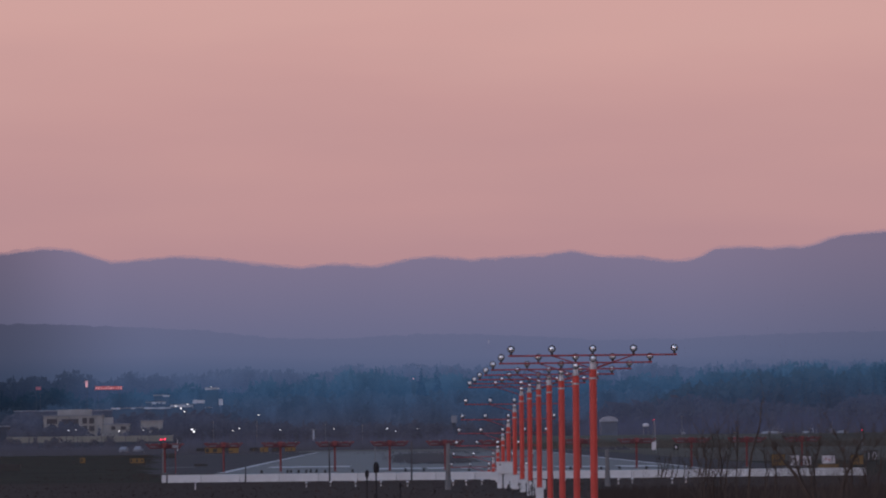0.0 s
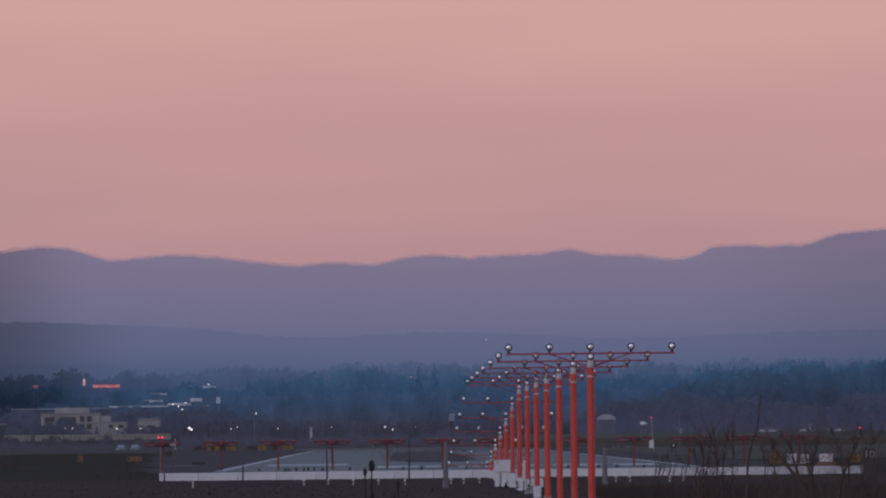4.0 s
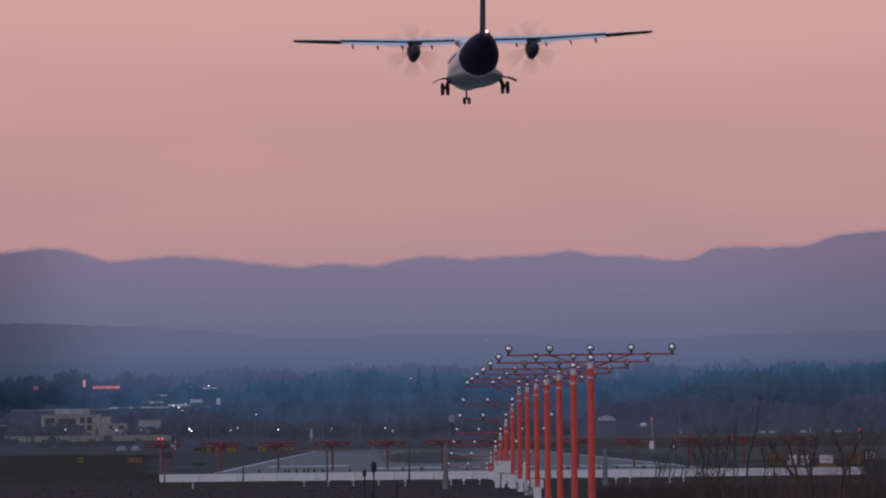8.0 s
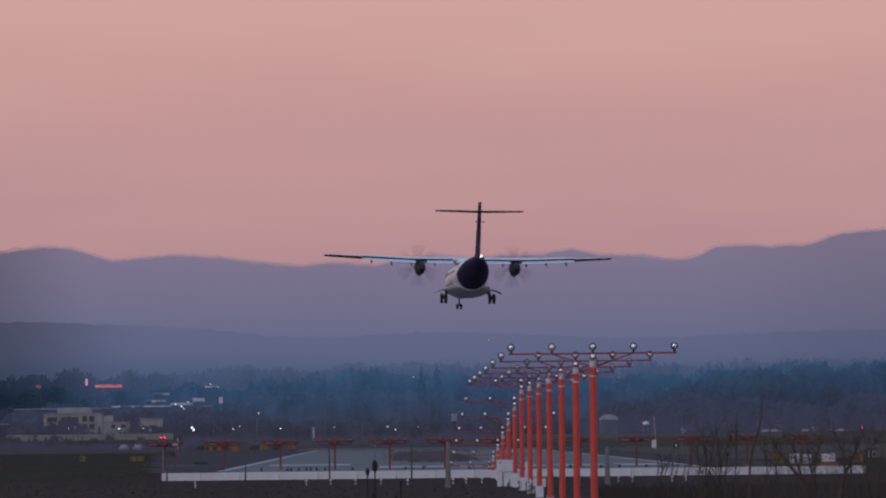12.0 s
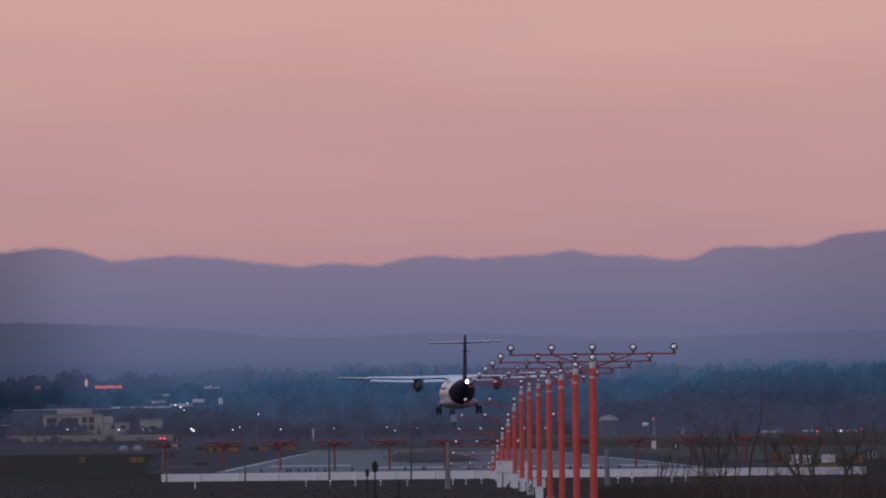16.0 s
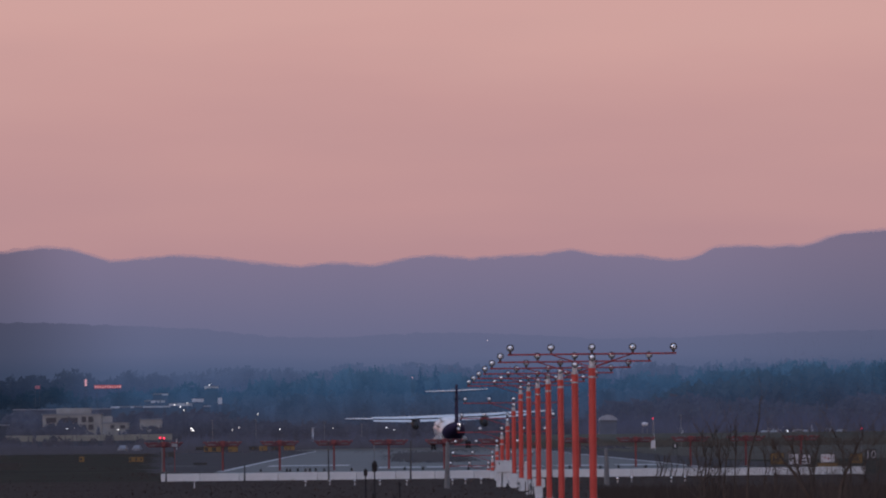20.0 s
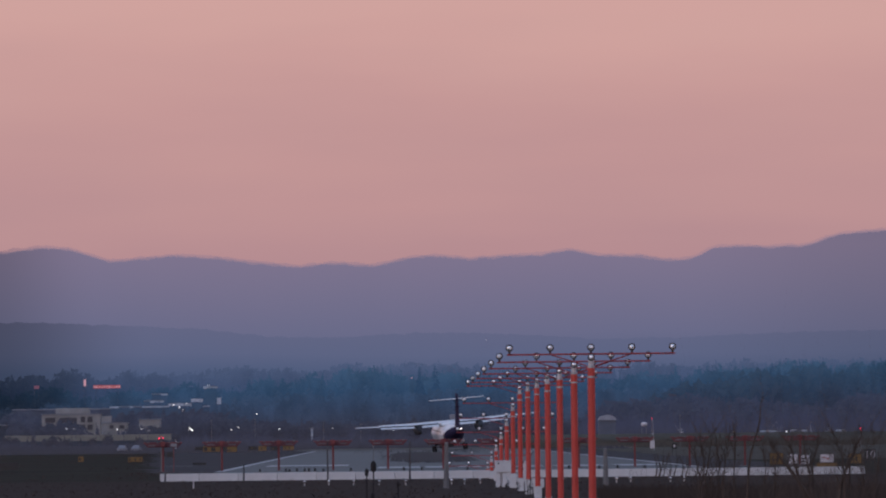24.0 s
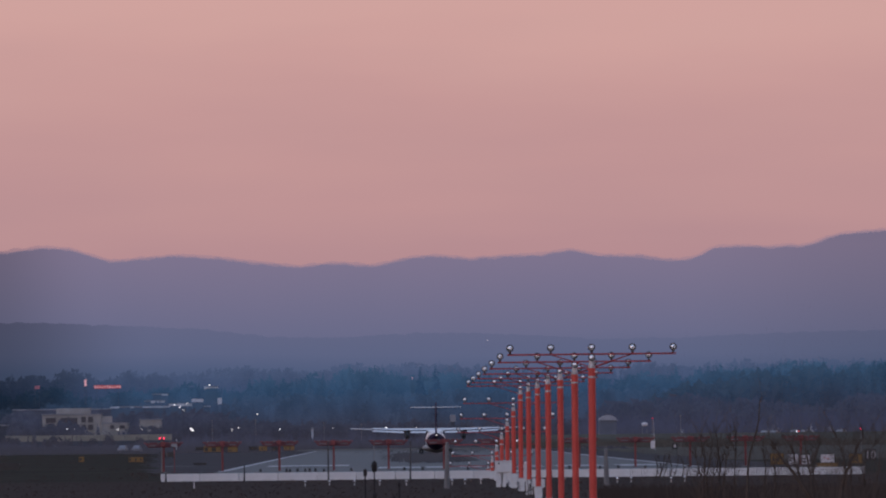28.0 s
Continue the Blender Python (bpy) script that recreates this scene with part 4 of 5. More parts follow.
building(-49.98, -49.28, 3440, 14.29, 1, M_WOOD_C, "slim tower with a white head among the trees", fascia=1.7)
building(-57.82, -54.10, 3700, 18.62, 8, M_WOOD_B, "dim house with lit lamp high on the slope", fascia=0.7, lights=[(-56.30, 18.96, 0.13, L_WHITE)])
hangar = thing("hangar", "dim hangar with a pale arched roof beyond the field", "hangar", pose(43.41, 2560, 0))
hz = 6.67
M_HANGAR = surface("pale_blue_cladding", (0.105, 0.12, 0.155), 0.8, vary=0.25, scale=0.4)
M_TINROOF = surface("pale_tin_roof", (0.26, 0.275, 0.315), 0.6, vary=0.35, scale=0.6)
part("wall", box(3.6, 9, hz - 1.0, (0, 4.5, 0), 0.03), M_HANGAR, hangar)
for k in range(3):
    part("door", box(1.05, 0.06, hz - 2.0, (-1.15 + k * 1.15, -0.05, 0.02), 0.01), M_HANGAR, hangar)
part("roof", loft([[(1.9 * math.cos(a), y, hz - 1.1 + 1.1 * math.sin(a)) for a in [math.pi * i / 12 for i in range(13)]] for y in (-0.3, 9.2)]), M_TINROOF, hangar, "pale arched roof")
building(-103.24, -101.19, 3200, 7.04, 8, M_BRICK, "dim shed at the field's edge")

building(-20.3, -19.8, 2885, 5.08, 0.6, M_PALEWALL, "slim pale blue cabin far beyond the runway")
building(12.83, 13.72, 3000, 8.00, 1.0, M_BRICK, "slim grey tower far beyond the runway", fascia=1.7, front=M_ROOFGREY)

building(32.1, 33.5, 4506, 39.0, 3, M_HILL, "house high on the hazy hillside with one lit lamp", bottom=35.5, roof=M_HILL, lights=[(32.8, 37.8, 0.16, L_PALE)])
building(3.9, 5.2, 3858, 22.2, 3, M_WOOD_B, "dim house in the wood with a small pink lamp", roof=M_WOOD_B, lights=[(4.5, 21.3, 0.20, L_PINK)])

# lit shop signs on the slope
L_NEON = glow("red_sign_glow", (0.50, 0.10, 0.10), 0.17)
L_NEON2 = glow("pale_sign_glow", (0.78, 0.40, 0.42), 0.30)
L_NEON3 = glow("dim_red_sign_glow", (0.34, 0.13, 0.17), 0.045)


def lit_sign(x0, x1, y, z0, z1, mt, label, bars=0):
    t = thing("lit_sign", label, "illuminated sign", pose((x0 + x1) / 2, y, 0))
    panel = part("panel", box(x1 - x0, 0.3, z1 - z0, (0, 0, z0), 0.04), mt, t)
    if bars:
        rng = random.Random(bars)
        for k in range(bars):
            w, h = (x1 - x0) / bars, z1 - z0
            part("letter_bar", box(w * rng.uniform(0.35, 0.8), 0.05, h * rng.uniform(0.3, 0.75), (x0 - (x0 + x1) / 2 + w * (k + 0.5), -0.18, z0 + h * rng.uniform(0.1, 0.25)), 0.01), L_NEON2, panel, "paler glowing bar")
    for s in (-0.4, 0.4):
        part("leg", rod((s * (x1 - x0), 0.2, 0), (s * (x1 - x0), 0.2, z0 + 0.2), 0.04, n=6), M_BRICK, t)
    return t


lit_sign(-85.06, -77.47, 3460, 17.24, 18.18, L_NEON, "long red illuminated sign on the dark slope", 11)
lit_sign(-87.75, -87.12, 3460, 17.94, 19.83, L_NEON2, "upright pale illuminated sign on the dark slope")
lit_sign(-101.67, -100.24, 3460, 17.30, 18.24, L_NEON3, "small dim red illuminated sign")

# a long pale parapet before the buildings, and cars along it
parapet = thing("parapet", "long low pale concrete parapet before the buildings", "parapet", kind="structure")
M_PARAPET = surface("weathered_parapet", (0.215, 0.21, 0.185), 0.85, vary=0.5, scale=0.25)
pm = mesh_of("slab", box(5.9, 0.4, 1.5, (0, 0, 0), 0.03), M_PARAPET)
nseg = 7
for i in range(nseg):
    part("slab", pm, None, parapet, at=pose(-97.75 + 6.0 * (i + 0.5) - 1, 3100, 2.55 ))
part("footing", box(44, 1.0, 2.55 , (-78.76, 3100.2, 0)), M_BRICK, parapet)


def street_lamp(z, bright, r=0.22, two=False):
    t = thing("street_lamp", "tall lit street lamp on a thin pole", "street lamp", group="street lamps")
    part("pole", rod((0, 0, 0), (0, 0, z), 0.09, 0.05, n=8), M_WOOD_D, t)
    part("arm", rod((0, 0, z - 0.1), (0.5, 0, z + 0.05), 0.04, n=6), M_WOOD_D, t)
    for k in range(2 if two else 1):
        g = bmesh.new()
        bmesh.ops.create_uvsphere(g, u_segments=10, v_segments=6, radius=r, matrix=Matrix.Translation((0.5 + k * 0.5, -0.15, z - k * 0.45)))
        part("lantern", g, bright, t, "lit lantern")
    return t


L_DIM = glow("dim_lamp_glow", (1.0, 0.95, 0.9), 1.0)
L_MID = glow("lamp_glow", (0.95, 0.97, 1.0), 1.7)
for (x, y, z), mt, r, two in (((-58.37, 3360.0, 10.74), L_WHITE, 0.11, False), ((-59.28, 3360.0, 11.52), L_WHITE, 0.17, False), ((-60.81, 3360.0, 12.15), L_DIM, 0.22, False), ((-57.43, 3360.0, 12.57), L_DIM, 0.16, False), ((-50.38, 3000.0, 5.27), L_WHITE, 0.19, True), ((-27.90, 2900.0, 4.81), L_MID, 0.13, False), ((-15.31, 2900.0, 4.93), L_DIM, 0.10, False), ((-2.85, 2900.0, 4.93), L_MID, 0.125, False),
                              ((-1.00, 2900.0, 4.25), L_MID, 0.10, False), ((-39.03, 2900.0, 4.80), L_DIM, 0.13, False), ((-37.44, 2900.0, 5.31), L_DIM, 0.13, False), ((-33.03, 2900.0, 8.44), L_DIM, 0.15, False),
                              ((-81.75, 3050.0, 5.52), L_MID, 0.12, False), ((-63.21, 3050.0, 5.32), L_DIM, 0.12, False), ((-79.94, 3050.0, 5.64), L_DIM, 0.09, False), ((4.31, 2900.0, 4.85), L_DIM, 0.09, False)):
    street_lamp(z, mt, r, two).matrix_basis = pose(x - 0.5, y, 0)
for (x, y, z) in ((-42.90, 2850.0, 6.89), (-17.11, 2850.0, 5.95), (-32.87, 2850.0, 6.77), (-8.52, 2850.0, 5.60), (55.96, 2450.0, 6.20), (40.75, 1500.0, 2.56)):
    t = thing("light_pole", "thin unlit grey pole at the field's edge", "pole", pose(x, y, 0), group="light poles")
    part("pole", rod((0, 0, 0), (0, 0, z), 0.07, 0.045, n=8), M_GREYPOST, t)
    part("head", box(0.5, 0.3, 0.15, (0, 0, z), 0.03), M_GREYPOST, t)


def obstruction_light(z, r, heads, label, w=0.5):
    t = thing("obstruction_light", label, "obstruction light", group="obstruction lights")
    part("pole", rod((0, 0, 0), (0, 0, z - r), 0.07, 0.05, n=8), M_GREYPOST, t)
    part("bracket", box(w + 0.15, 0.12, 0.08, (0, 0, z - r - 0.08), 0.01), M_DARKSTEEL, t)
    for k in range(heads):
        g = bmesh.new()
        bmesh.ops.create_uvsphere(g, u_segments=12, v_segments=8, radius=r, matrix=Matrix.Translation(((k - (heads - 1) / 2) * w, 0, z)))
        part("globe", g, L_RED, t, "glowing red globe")
    return t


obstruction_light((-16.26, 850.0, 2.38)[2], 0.055, 2, "post with two glowing red obstruction lights", 0.25).matrix_basis = pose(-16.27, 850, 0)
obstruction_light((56.18, 1500.0, 2.81)[2], 0.105, 1, "tall post with one glowing red obstruction light").matrix_basis = pose(56.15, 1500, 0)
# turning beacon beside the runway: its red face flashes past
beacon = thing("turning_beacon", "low post with a small turning red beacon", "beacon", pose(-2.6, 1300, 0))
part("pole", rod((0, 0, 0), (0, 0, 1.68), 0.04, n=8), M_GREYPOST, beacon)
beacon_head = part("beacon_head", rod((0, 0, -0.07), (0, 0, 0.07), 0.045, n=10), M_BLACK, beacon, at=pose(0, 0, 1.75, 0, 0, 180))
part("red_face", box(0.10, 0.012, 0.11, (0, -0.052, -0.055), 0.003), L_RED, beacon_head, "glowing red face")
# lattice mast with a red lamp on top and white-painted foot
lm = thing("lattice_mast", "slender lattice mast with red top lamp and white foot", "mast", pose(39.08, 1900, 0))
mz = (39.13, 1900.0, 4.82)[2]
for a in range(3):
    c, s = math.cos(a * 2.094) * 0.3, math.sin(a * 2.094) * 0.3
    part("leg", rod((c, s, 0), (c * 0.3, s * 0.3, mz), 0.05, 0.03, n=6), M_STEEL if a == 0 else M_GREYPOST, lm)
for k in range(9):
    z = mz * (k + 0.5) / 9
    f = 0.3 * (1 - 0.7 * z / mz)
    part("rung", rod((-f, -0.05, z), (f, 0.1, z + 0.2), 0.03, n=5), M_STEEL if k < 5 else M_ORANGE_FAR, lm)
part("foot_panel", box(0.7, 0.3, 1.2, (0, -0.2, 0.3), 0.03), M_SIGNWHITE, lm)
g = bmesh.new()
bmesh.ops.create_uvsphere(g, u_segments=10, v_segments=6, radius=0.07, matrix=Matrix.Translation((0, 0, mz + 0.1)))
part("lamp", g, L_RED, lm, "glowing red lamp")
# white tank on legs
tk = thing("water_tank", "small white domed tank on legs", "tank", pose(49.82, 2500, 0))
tz = (49.88, 2500.0, 4.54)[2]
part("tank", loft([oval(-0.6, tz, .3, .2, 0, 14), oval(-0.3, tz + .1, .7, .42, 0, 14), oval(0.3, tz + .1, .7, .42, 0, 14), oval(0.6, tz, .3, .2, 0, 14)]), M_SIGNWHITE, tk, smooth=True)
for sx in (-0.45, 0.45):
    part("leg", rod((sx, 0, 0), (sx, 0, tz - 0.1), 0.06, n=6), M_GREYPOST, tk)


# ---- road on a low bank, cars ----
bank = thing("road_bank", "low grassy bank carrying the perimeter road", "embankment", kind="structure")
part("slope", loft([[(x, 2462, -0.02), (x, 2480, 2.7), (x, 2484, 2.7), (x, 2487, 1.6), (x, 2502, 1.6), (x, 2516, -0.02)] for x in (20, 60, 100, 150, 215)]), M_DRYGRASS, bank)
part("carriageway", box(194, 8, 0.05, (117.5, 2493, 1.6)), M_TARMAC, bank, "dark tarmac carriageway")


def car(paint, tall=0.0, lights=None):
    t = thing("car", "small white car on the perimeter road", "car", group="cars")
    body = loft([[(x, y, z) for y, z in ((-.85, .35), (.85, .35), (.88, .8), (.75, h), (-.75, h), (-.88, .8))] for x, h in ((-2.1, .85), (-1.9, .95), (-.9, 1.0), (-.89, 1.0), (.9, 1.0), (1.9, .98), (2.1, .9))])
    part("body", body, paint, t)
    part("cabin", loft([[(x, y, z) for y, z in ((-.75, .98), (.75, .98), (.62, h), (-.62, h))] for x, h in ((-1.2, 1.0), (-.5, 1.45 + tall), (.9, 1.48 + tall), (1.5, 1.0))]), paint, t)
    part("side_window", box(1.5, 1.46, .28 + tall * 0.5, (.15, 0, 1.08)), M_PANE, t, "dark side windows")
    for sx in (-1.3, 1.3):
        for sy in (-.8, .8):
            wh = part("wheel", rod((sx, sy - .1, .33), (sx, sy + .1, .33), .33, n=16), M_TYRE, t)
            part("rim", rod((sx, sy - .11, .33), (sx, sy + .11, .33), .18, n=10), M_STEEL, wh)
    if lights:
        for x, mt in lights:
            g = bmesh.new()
            bmesh.ops.create_uvsphere(g, u_segments=10, v_segments=6, radius=.17, matrix=Matrix.Translation((x, -.80, 1.22)))
            part("headlight" if x < 0 else "tail_light", g, mt, t, "glowing lamp")
    return t


for x, turn in ((73.9, 72), (75.7, 80), (81.9, 86), (89.2, 64)):
    car(M_CARWHITE).matrix_basis = pose(x, 2493 + random.uniform(-1.5, 1.5), 1.65, 0, 0, turn)
for x, y in ((-57.98, 2600), (-55.22, 2610)):
    c = car(M_ROOFGREY)
    tagged(c, "pale grey car parked at the far side of the field", group="parked cars")
    c.matrix_basis = pose(x, y, 0.0, 0, 0, 84)
L_CARRED = glow("tail_lamp_glow", (1.0, 0.08, 0.10), 2.0)
rover = tagged(car(M_CARWHITE, 0.1, [(2.1, L_CARRED)]), "pale van with lit red lamps slowing on the road", "van")
follower = tagged(car(M_CARWHITE, 0.0, [(-2.1, L_MID)]), "pale car with lit headlights driving along the road")

# ---- bare trees ----
def limbs(rng, base, direction, length, radius, level, out, trunk, spread=0.6, kids=4):
    """Grows a bare tree as prisms; the thick wood goes to trunk, the twigs to out."""
    p = Vector(base)
    d = Vector(direction).normalized()
    n = 3 if level else 4
    step = length / n
    for i in range(n):
        q = p + d * step
        r1, r2 = radius * (1 - 0.22 * i), radius * (1 - 0.22 * (i + 1))
        side = d.orthogonal().normalized()
        up = d.cross(side)
        a = [p + (side * math.cos(t) + up * math.sin(t)) * r1 for t in (0, 2.094, 4.189)]
        b = [q + (side * math.cos(t) + up * math.sin(t)) * r2 for t in (0, 2.094, 4.189)]
        tgt = trunk if level == 0 else out
        for k in range(3):
            m = (k + 1) % 3
            tgt += [(tuple(a[k]), tuple(a[m]), tuple(b[m])), (tuple(a[k]), tuple(b[m]), tuple(b[k]))]
        if level < 3 and (i > 0 or level):
            for c in range(kids if level else kids + 1):
                w = Vector((rng.gauss(0, 1), rng.gauss(0, 1), rng.gauss(0, 0.5)))
                nd = (d * (1.0 if level else 0.8) + w.normalized() * spread * 1.2 + Vector((0, 0, 0.25))).normalized()
                if rng.random() < (0.75 if level < 2 else 0.5):
                    limbs(rng, q, nd, length * rng.uniform(0.42, 0.62), r2 * 0.55, level + 1, out, trunk, spread, kids)
        d = (d + Vector((rng.gauss(0, 0.10), rng.gauss(0, 0.10), 0.03))).normalized()
        p = q


def tri_mesh(name, tris, material):
    t = np.asarray(tris, float)
    me = bpy.data.meshes.new(name)
    me.from_pydata(t.reshape(-1, 3).tolist(), [], np.arange(len(t) * 3).reshape(-1, 3).tolist())
    me.materials.append(material)
    return me


def bare_tree(seed, h, r, spread, kids=3, material=None):
    rng = random.Random(seed)
    out, trunk = [], []
    limbs(rng, (0, 0, -0.1), (rng.gauss(0, .05), rng.gauss(0, .05), 1), h * 0.52, r, 0, out, trunk, spread, kids)
    t = thing("bare_tree", "leafless winter tree with a fine twiggy crown", "tree", group="bare trees")
    part("trunk", tri_mesh("trunk", trunk, material or M_BARK), None, t)
    part("crown", tri_mesh("crown", out, material or M_BARK), None, t, "crown of fine bare twigs")
    return t


M_BARKFAR = distance("haze_glow_bark", [(0.0, (49, 48, 60)), (2.2, (53, 54, 72)), (4.5, (53, 56, 79)), (10.0, (50, 56, 83))], grain=0.12, veil=0.10, side=(-105, -72), leaf=0.014, mottle=0.2, clump=0.3)
M_BIRCH = surface("pale_birch_bark", (0.48, 0.47, 0.49), 0.9, vary=0.3, scale=0.5, spec=0.1)
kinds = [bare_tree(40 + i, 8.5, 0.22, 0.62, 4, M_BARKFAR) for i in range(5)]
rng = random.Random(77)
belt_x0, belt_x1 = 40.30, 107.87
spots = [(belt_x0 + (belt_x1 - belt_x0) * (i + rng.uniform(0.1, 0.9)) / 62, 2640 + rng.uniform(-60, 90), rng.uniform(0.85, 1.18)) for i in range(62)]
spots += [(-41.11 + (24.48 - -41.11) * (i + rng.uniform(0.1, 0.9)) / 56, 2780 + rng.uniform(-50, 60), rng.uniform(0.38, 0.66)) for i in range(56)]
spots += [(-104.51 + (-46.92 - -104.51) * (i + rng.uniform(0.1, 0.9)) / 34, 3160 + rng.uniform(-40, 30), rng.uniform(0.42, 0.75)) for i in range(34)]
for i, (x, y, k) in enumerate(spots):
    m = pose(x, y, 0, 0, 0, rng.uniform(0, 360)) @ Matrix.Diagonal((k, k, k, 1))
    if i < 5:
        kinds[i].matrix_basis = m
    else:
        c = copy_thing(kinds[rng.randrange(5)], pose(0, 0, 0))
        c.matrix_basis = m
for x, y, k in ((76.76, 2560, 0.62), (78.08, 2565, 0.6), (85.88, 2560, 0.6), (88.92, 2560, 0.55), (90.16, 2562, 0.58), (58.16, 2540, 0.6)):
    b = bare_tree(int(x * 10), 9.0, 0.26, 0.35, 2, M_BIRCH)
    tagged(b, "slender pale-barked leafless tree")
    b.matrix_basis = pose(x, y, 0) @ Matrix.Diagonal((k, k, k, 1))

# low brushwood under the trees, dense and uncountable
rng = random.Random(9)
brush = []
for x0, x1, y0, y1, hh, nn, ww in ((39.69, 106.23, 2530, 2720, 3.2, 9000, 0.1), (39.99, 112.79, 2600, 2790, 9.5, 9000, 0.07), (-92.89, 45.31, 2740, 2900, 2.6, 12000, 0.1),
                                   (-47.66, 27.88, 2800, 2940, 5.5, 7000, 0.07), (-106.95, -44.46, 3130, 3230, 4.5, 3500, 0.08),
                                   (-92.2, -85.3, 3190, 3240, 7.4, 500, 0.14), (-72.5, -59.5, 3180, 3230, 6.6, 700, 0.14)):
    for i in range(nn):
        x, y, h = rng.uniform(x0, x1), rng.uniform(y0, y1), hh * rng.uniform(0.3, 1.1) * (0.85 + 0.25 * noise.noise((rng.uniform(0, 0.01) + x0, i * 0.001, 2)))
        h *= 0.8 + 0.45 * noise.noise((x * 0.12, hh, 1))
        l, w = rng.gauss(0, 0.5), ww * rng.uniform(0.5, 1.4)
        brush.append(((x - w, y, 0), (x + w, y, 0), (x + l, y, h)))
bank_blades = []
for i in range(30000):
    x, y, w = rng.uniform(22, 120), rng.uniform(2455, 2475), rng.uniform(0.06, 0.14)
    h = (y - 2455) / 20 * 1.4 + rng.uniform(0.2, 0.8) + 0.3 * noise.noise((x * 0.2, 1, 4))
    bank_blades.append(((x - w, y, 0), (x + w, y, 0), (x + rng.gauss(0, 0.3), y, h)))
M_BANKGRASS = surface("dull_bank_grass", (0.092, 0.085, 0.074), 0.95, vary=0.45, scale=0.2, island=True, spec=0.05)
soup("bank_grass", bank_blades, M_BANKGRASS, "rough dull grass on the road bank", "grass")
for i in range(11000):
    x, y, h, w = rng.uniform(-86.26, 42.07), 2745 - 560 * rng.random() ** 1.2, rng.uniform(0.15, 0.8), rng.uniform(0.04, 0.12)
    if CL - 24 < x < CL + 30:
        continue
    brush.append(((x - w, y, 0), (x + w, y, 0), (x + rng.gauss(0, 0.3), y, h)))
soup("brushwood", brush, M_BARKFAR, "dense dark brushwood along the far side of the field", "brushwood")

# ---- weeds in the near field ----
rng = random.Random(12)
weeds = []
for i in range(4000):
    y = 438 + 218 * rng.random() ** 1.3
    x = rng.uniform(-0.037, 0.037) * y + 2.5
    h, w = rng.uniform(0.02, 0.075) * (2.2 if rng.random() < 0.05 else 1.0), rng.uniform(0.015, 0.05)
    l = rng.gauss(0, 0.08)
    weeds.append(((x - w, y, 0), (x + w, y, 0), (x + l, y + rng.gauss(0, .05), h)))
M_LOWWEED = surface("shade_lifted_weeds", (0.064, 0.050, 0.045), 0.95, vary=0.15, scale=0.5, spec=0.03)
soup("low_weeds", weeds, M_LOWWEED, "low withered weeds on the bare ground", "weeds")
weeds = []
for i in range(5000):
    y = rng.uniform(395, 452)
    x = rng.uniform(7.0, 18.5)
    h, w = rng.uniform(0.15, 0.55), rng.uniform(0.01, 0.03)
    weeds.append(((x - w, y, 0), (x + w, y, 0), (x + rng.gauss(0, 0.12), y, h)))
soup("dry_weeds", weeds, M_BLADE, "withered brown weeds and grass stems", "weeds")

# tall withered docks among the mast feet
rng = random.Random(63)
def dock(x, y, h):
    t = thing("withered_dock", "tall withered dark dock stalk with ragged dry leaves", "dry plant", pose(x, y, 0), group="withered docks")
    stalk, leaf = bmesh.new(), []
    rod((0, 0, 0), (rng.gauss(0, 0.03), 0, h), 0.012, 0.006, n=6, bm=stalk)
    part("stalk", stalk, M_SEED, t)
    for i in range(26):
        z, a = h * rng.uniform(0.15, 1.0), rng.uniform(0, 6.283)
        r = 0.11 * (1.15 - z / h)
        c = Vector((math.cos(a) * r, math.sin(a) * r, z))
        leaf.append(tuple(tuple(c + Vector((rng.gauss(0, 0.028), rng.gauss(0, 0.028), rng.gauss(0, 0.035)))) for _ in range(3)))
    part("leaves", tri_mesh("leaves", leaf, M_SEED), None, t)["kind"] = "stuff"
    return t


for x, y, h in ((4.66, 446, 0.62), (4.74, 446, 0.50), (4.93, 441, 0.46), (5.02, 444, 0.38), (4.80, 449, 0.66), (4.55, 470, 0.5), (4.41, 500, 0.42), (5.16, 430, 0.3)):
    dock(x, y, h)

# tufts of dry grass scattered over the infield and along the edge of the paving
rng = random.Random(44)
tufts = []
for c in range(300):
    y = 690 + 1700 * rng.random() ** 1.5
    x = rng.uniform(-62, -0.0205 * y) if c % 3 else CL + 34 + rng.uniform(0, 60)
    if c % 4 == 0:
        x = -0.0200 * y + rng.gauss(-0.5, 1.5)
    for i in range(rng.randrange(6, 20)):
        a, b, h, w = x + rng.gauss(0, 1.3), y + rng.gauss(0, 5), rng.uniform(0.03, 0.09), rng.uniform(0.05, 0.14)
        tufts.append(((a - w, b, 0), (a + w, b, 0), (a + rng.gauss(0, 0.1), b, h)))
soup("grass_tufts", tufts, M_LOWWEED, "tufts of dry brown grass on the infield", "grass")

# ---- shrubs close to the viewer ----
def shrub(stems, y, seed, label, twig=0.0035, name="bare_shrub", density=12):
    """A leafless shrub: each stem is (points of (x, z), radius); twigs grow from its upper part."""
    rng = random.Random(seed)
    x0 = stems[0][0][0][0]
    t = thing(name, label, "shrub", pose(x0, y, 0), group=name + "s")
    for pts, r in stems:
        pts = [(x - x0, rng.uniform(-0.05, 0.05), z) for x, z in pts]
        first = pts[0]
        pts = [(first[0] - (pts[1][0] - first[0]) * 0.15, 0, -0.05)] + pts
        rings = []
        fine = []
        for a, b in zip(pts, pts[1:]):
            for k in range(4):
                f = k / 4
                fine.append(tuple(a[j] + (b[j] - a[j]) * f for j in range(3)))
        fine.append(pts[-1])
        n = len(fine)
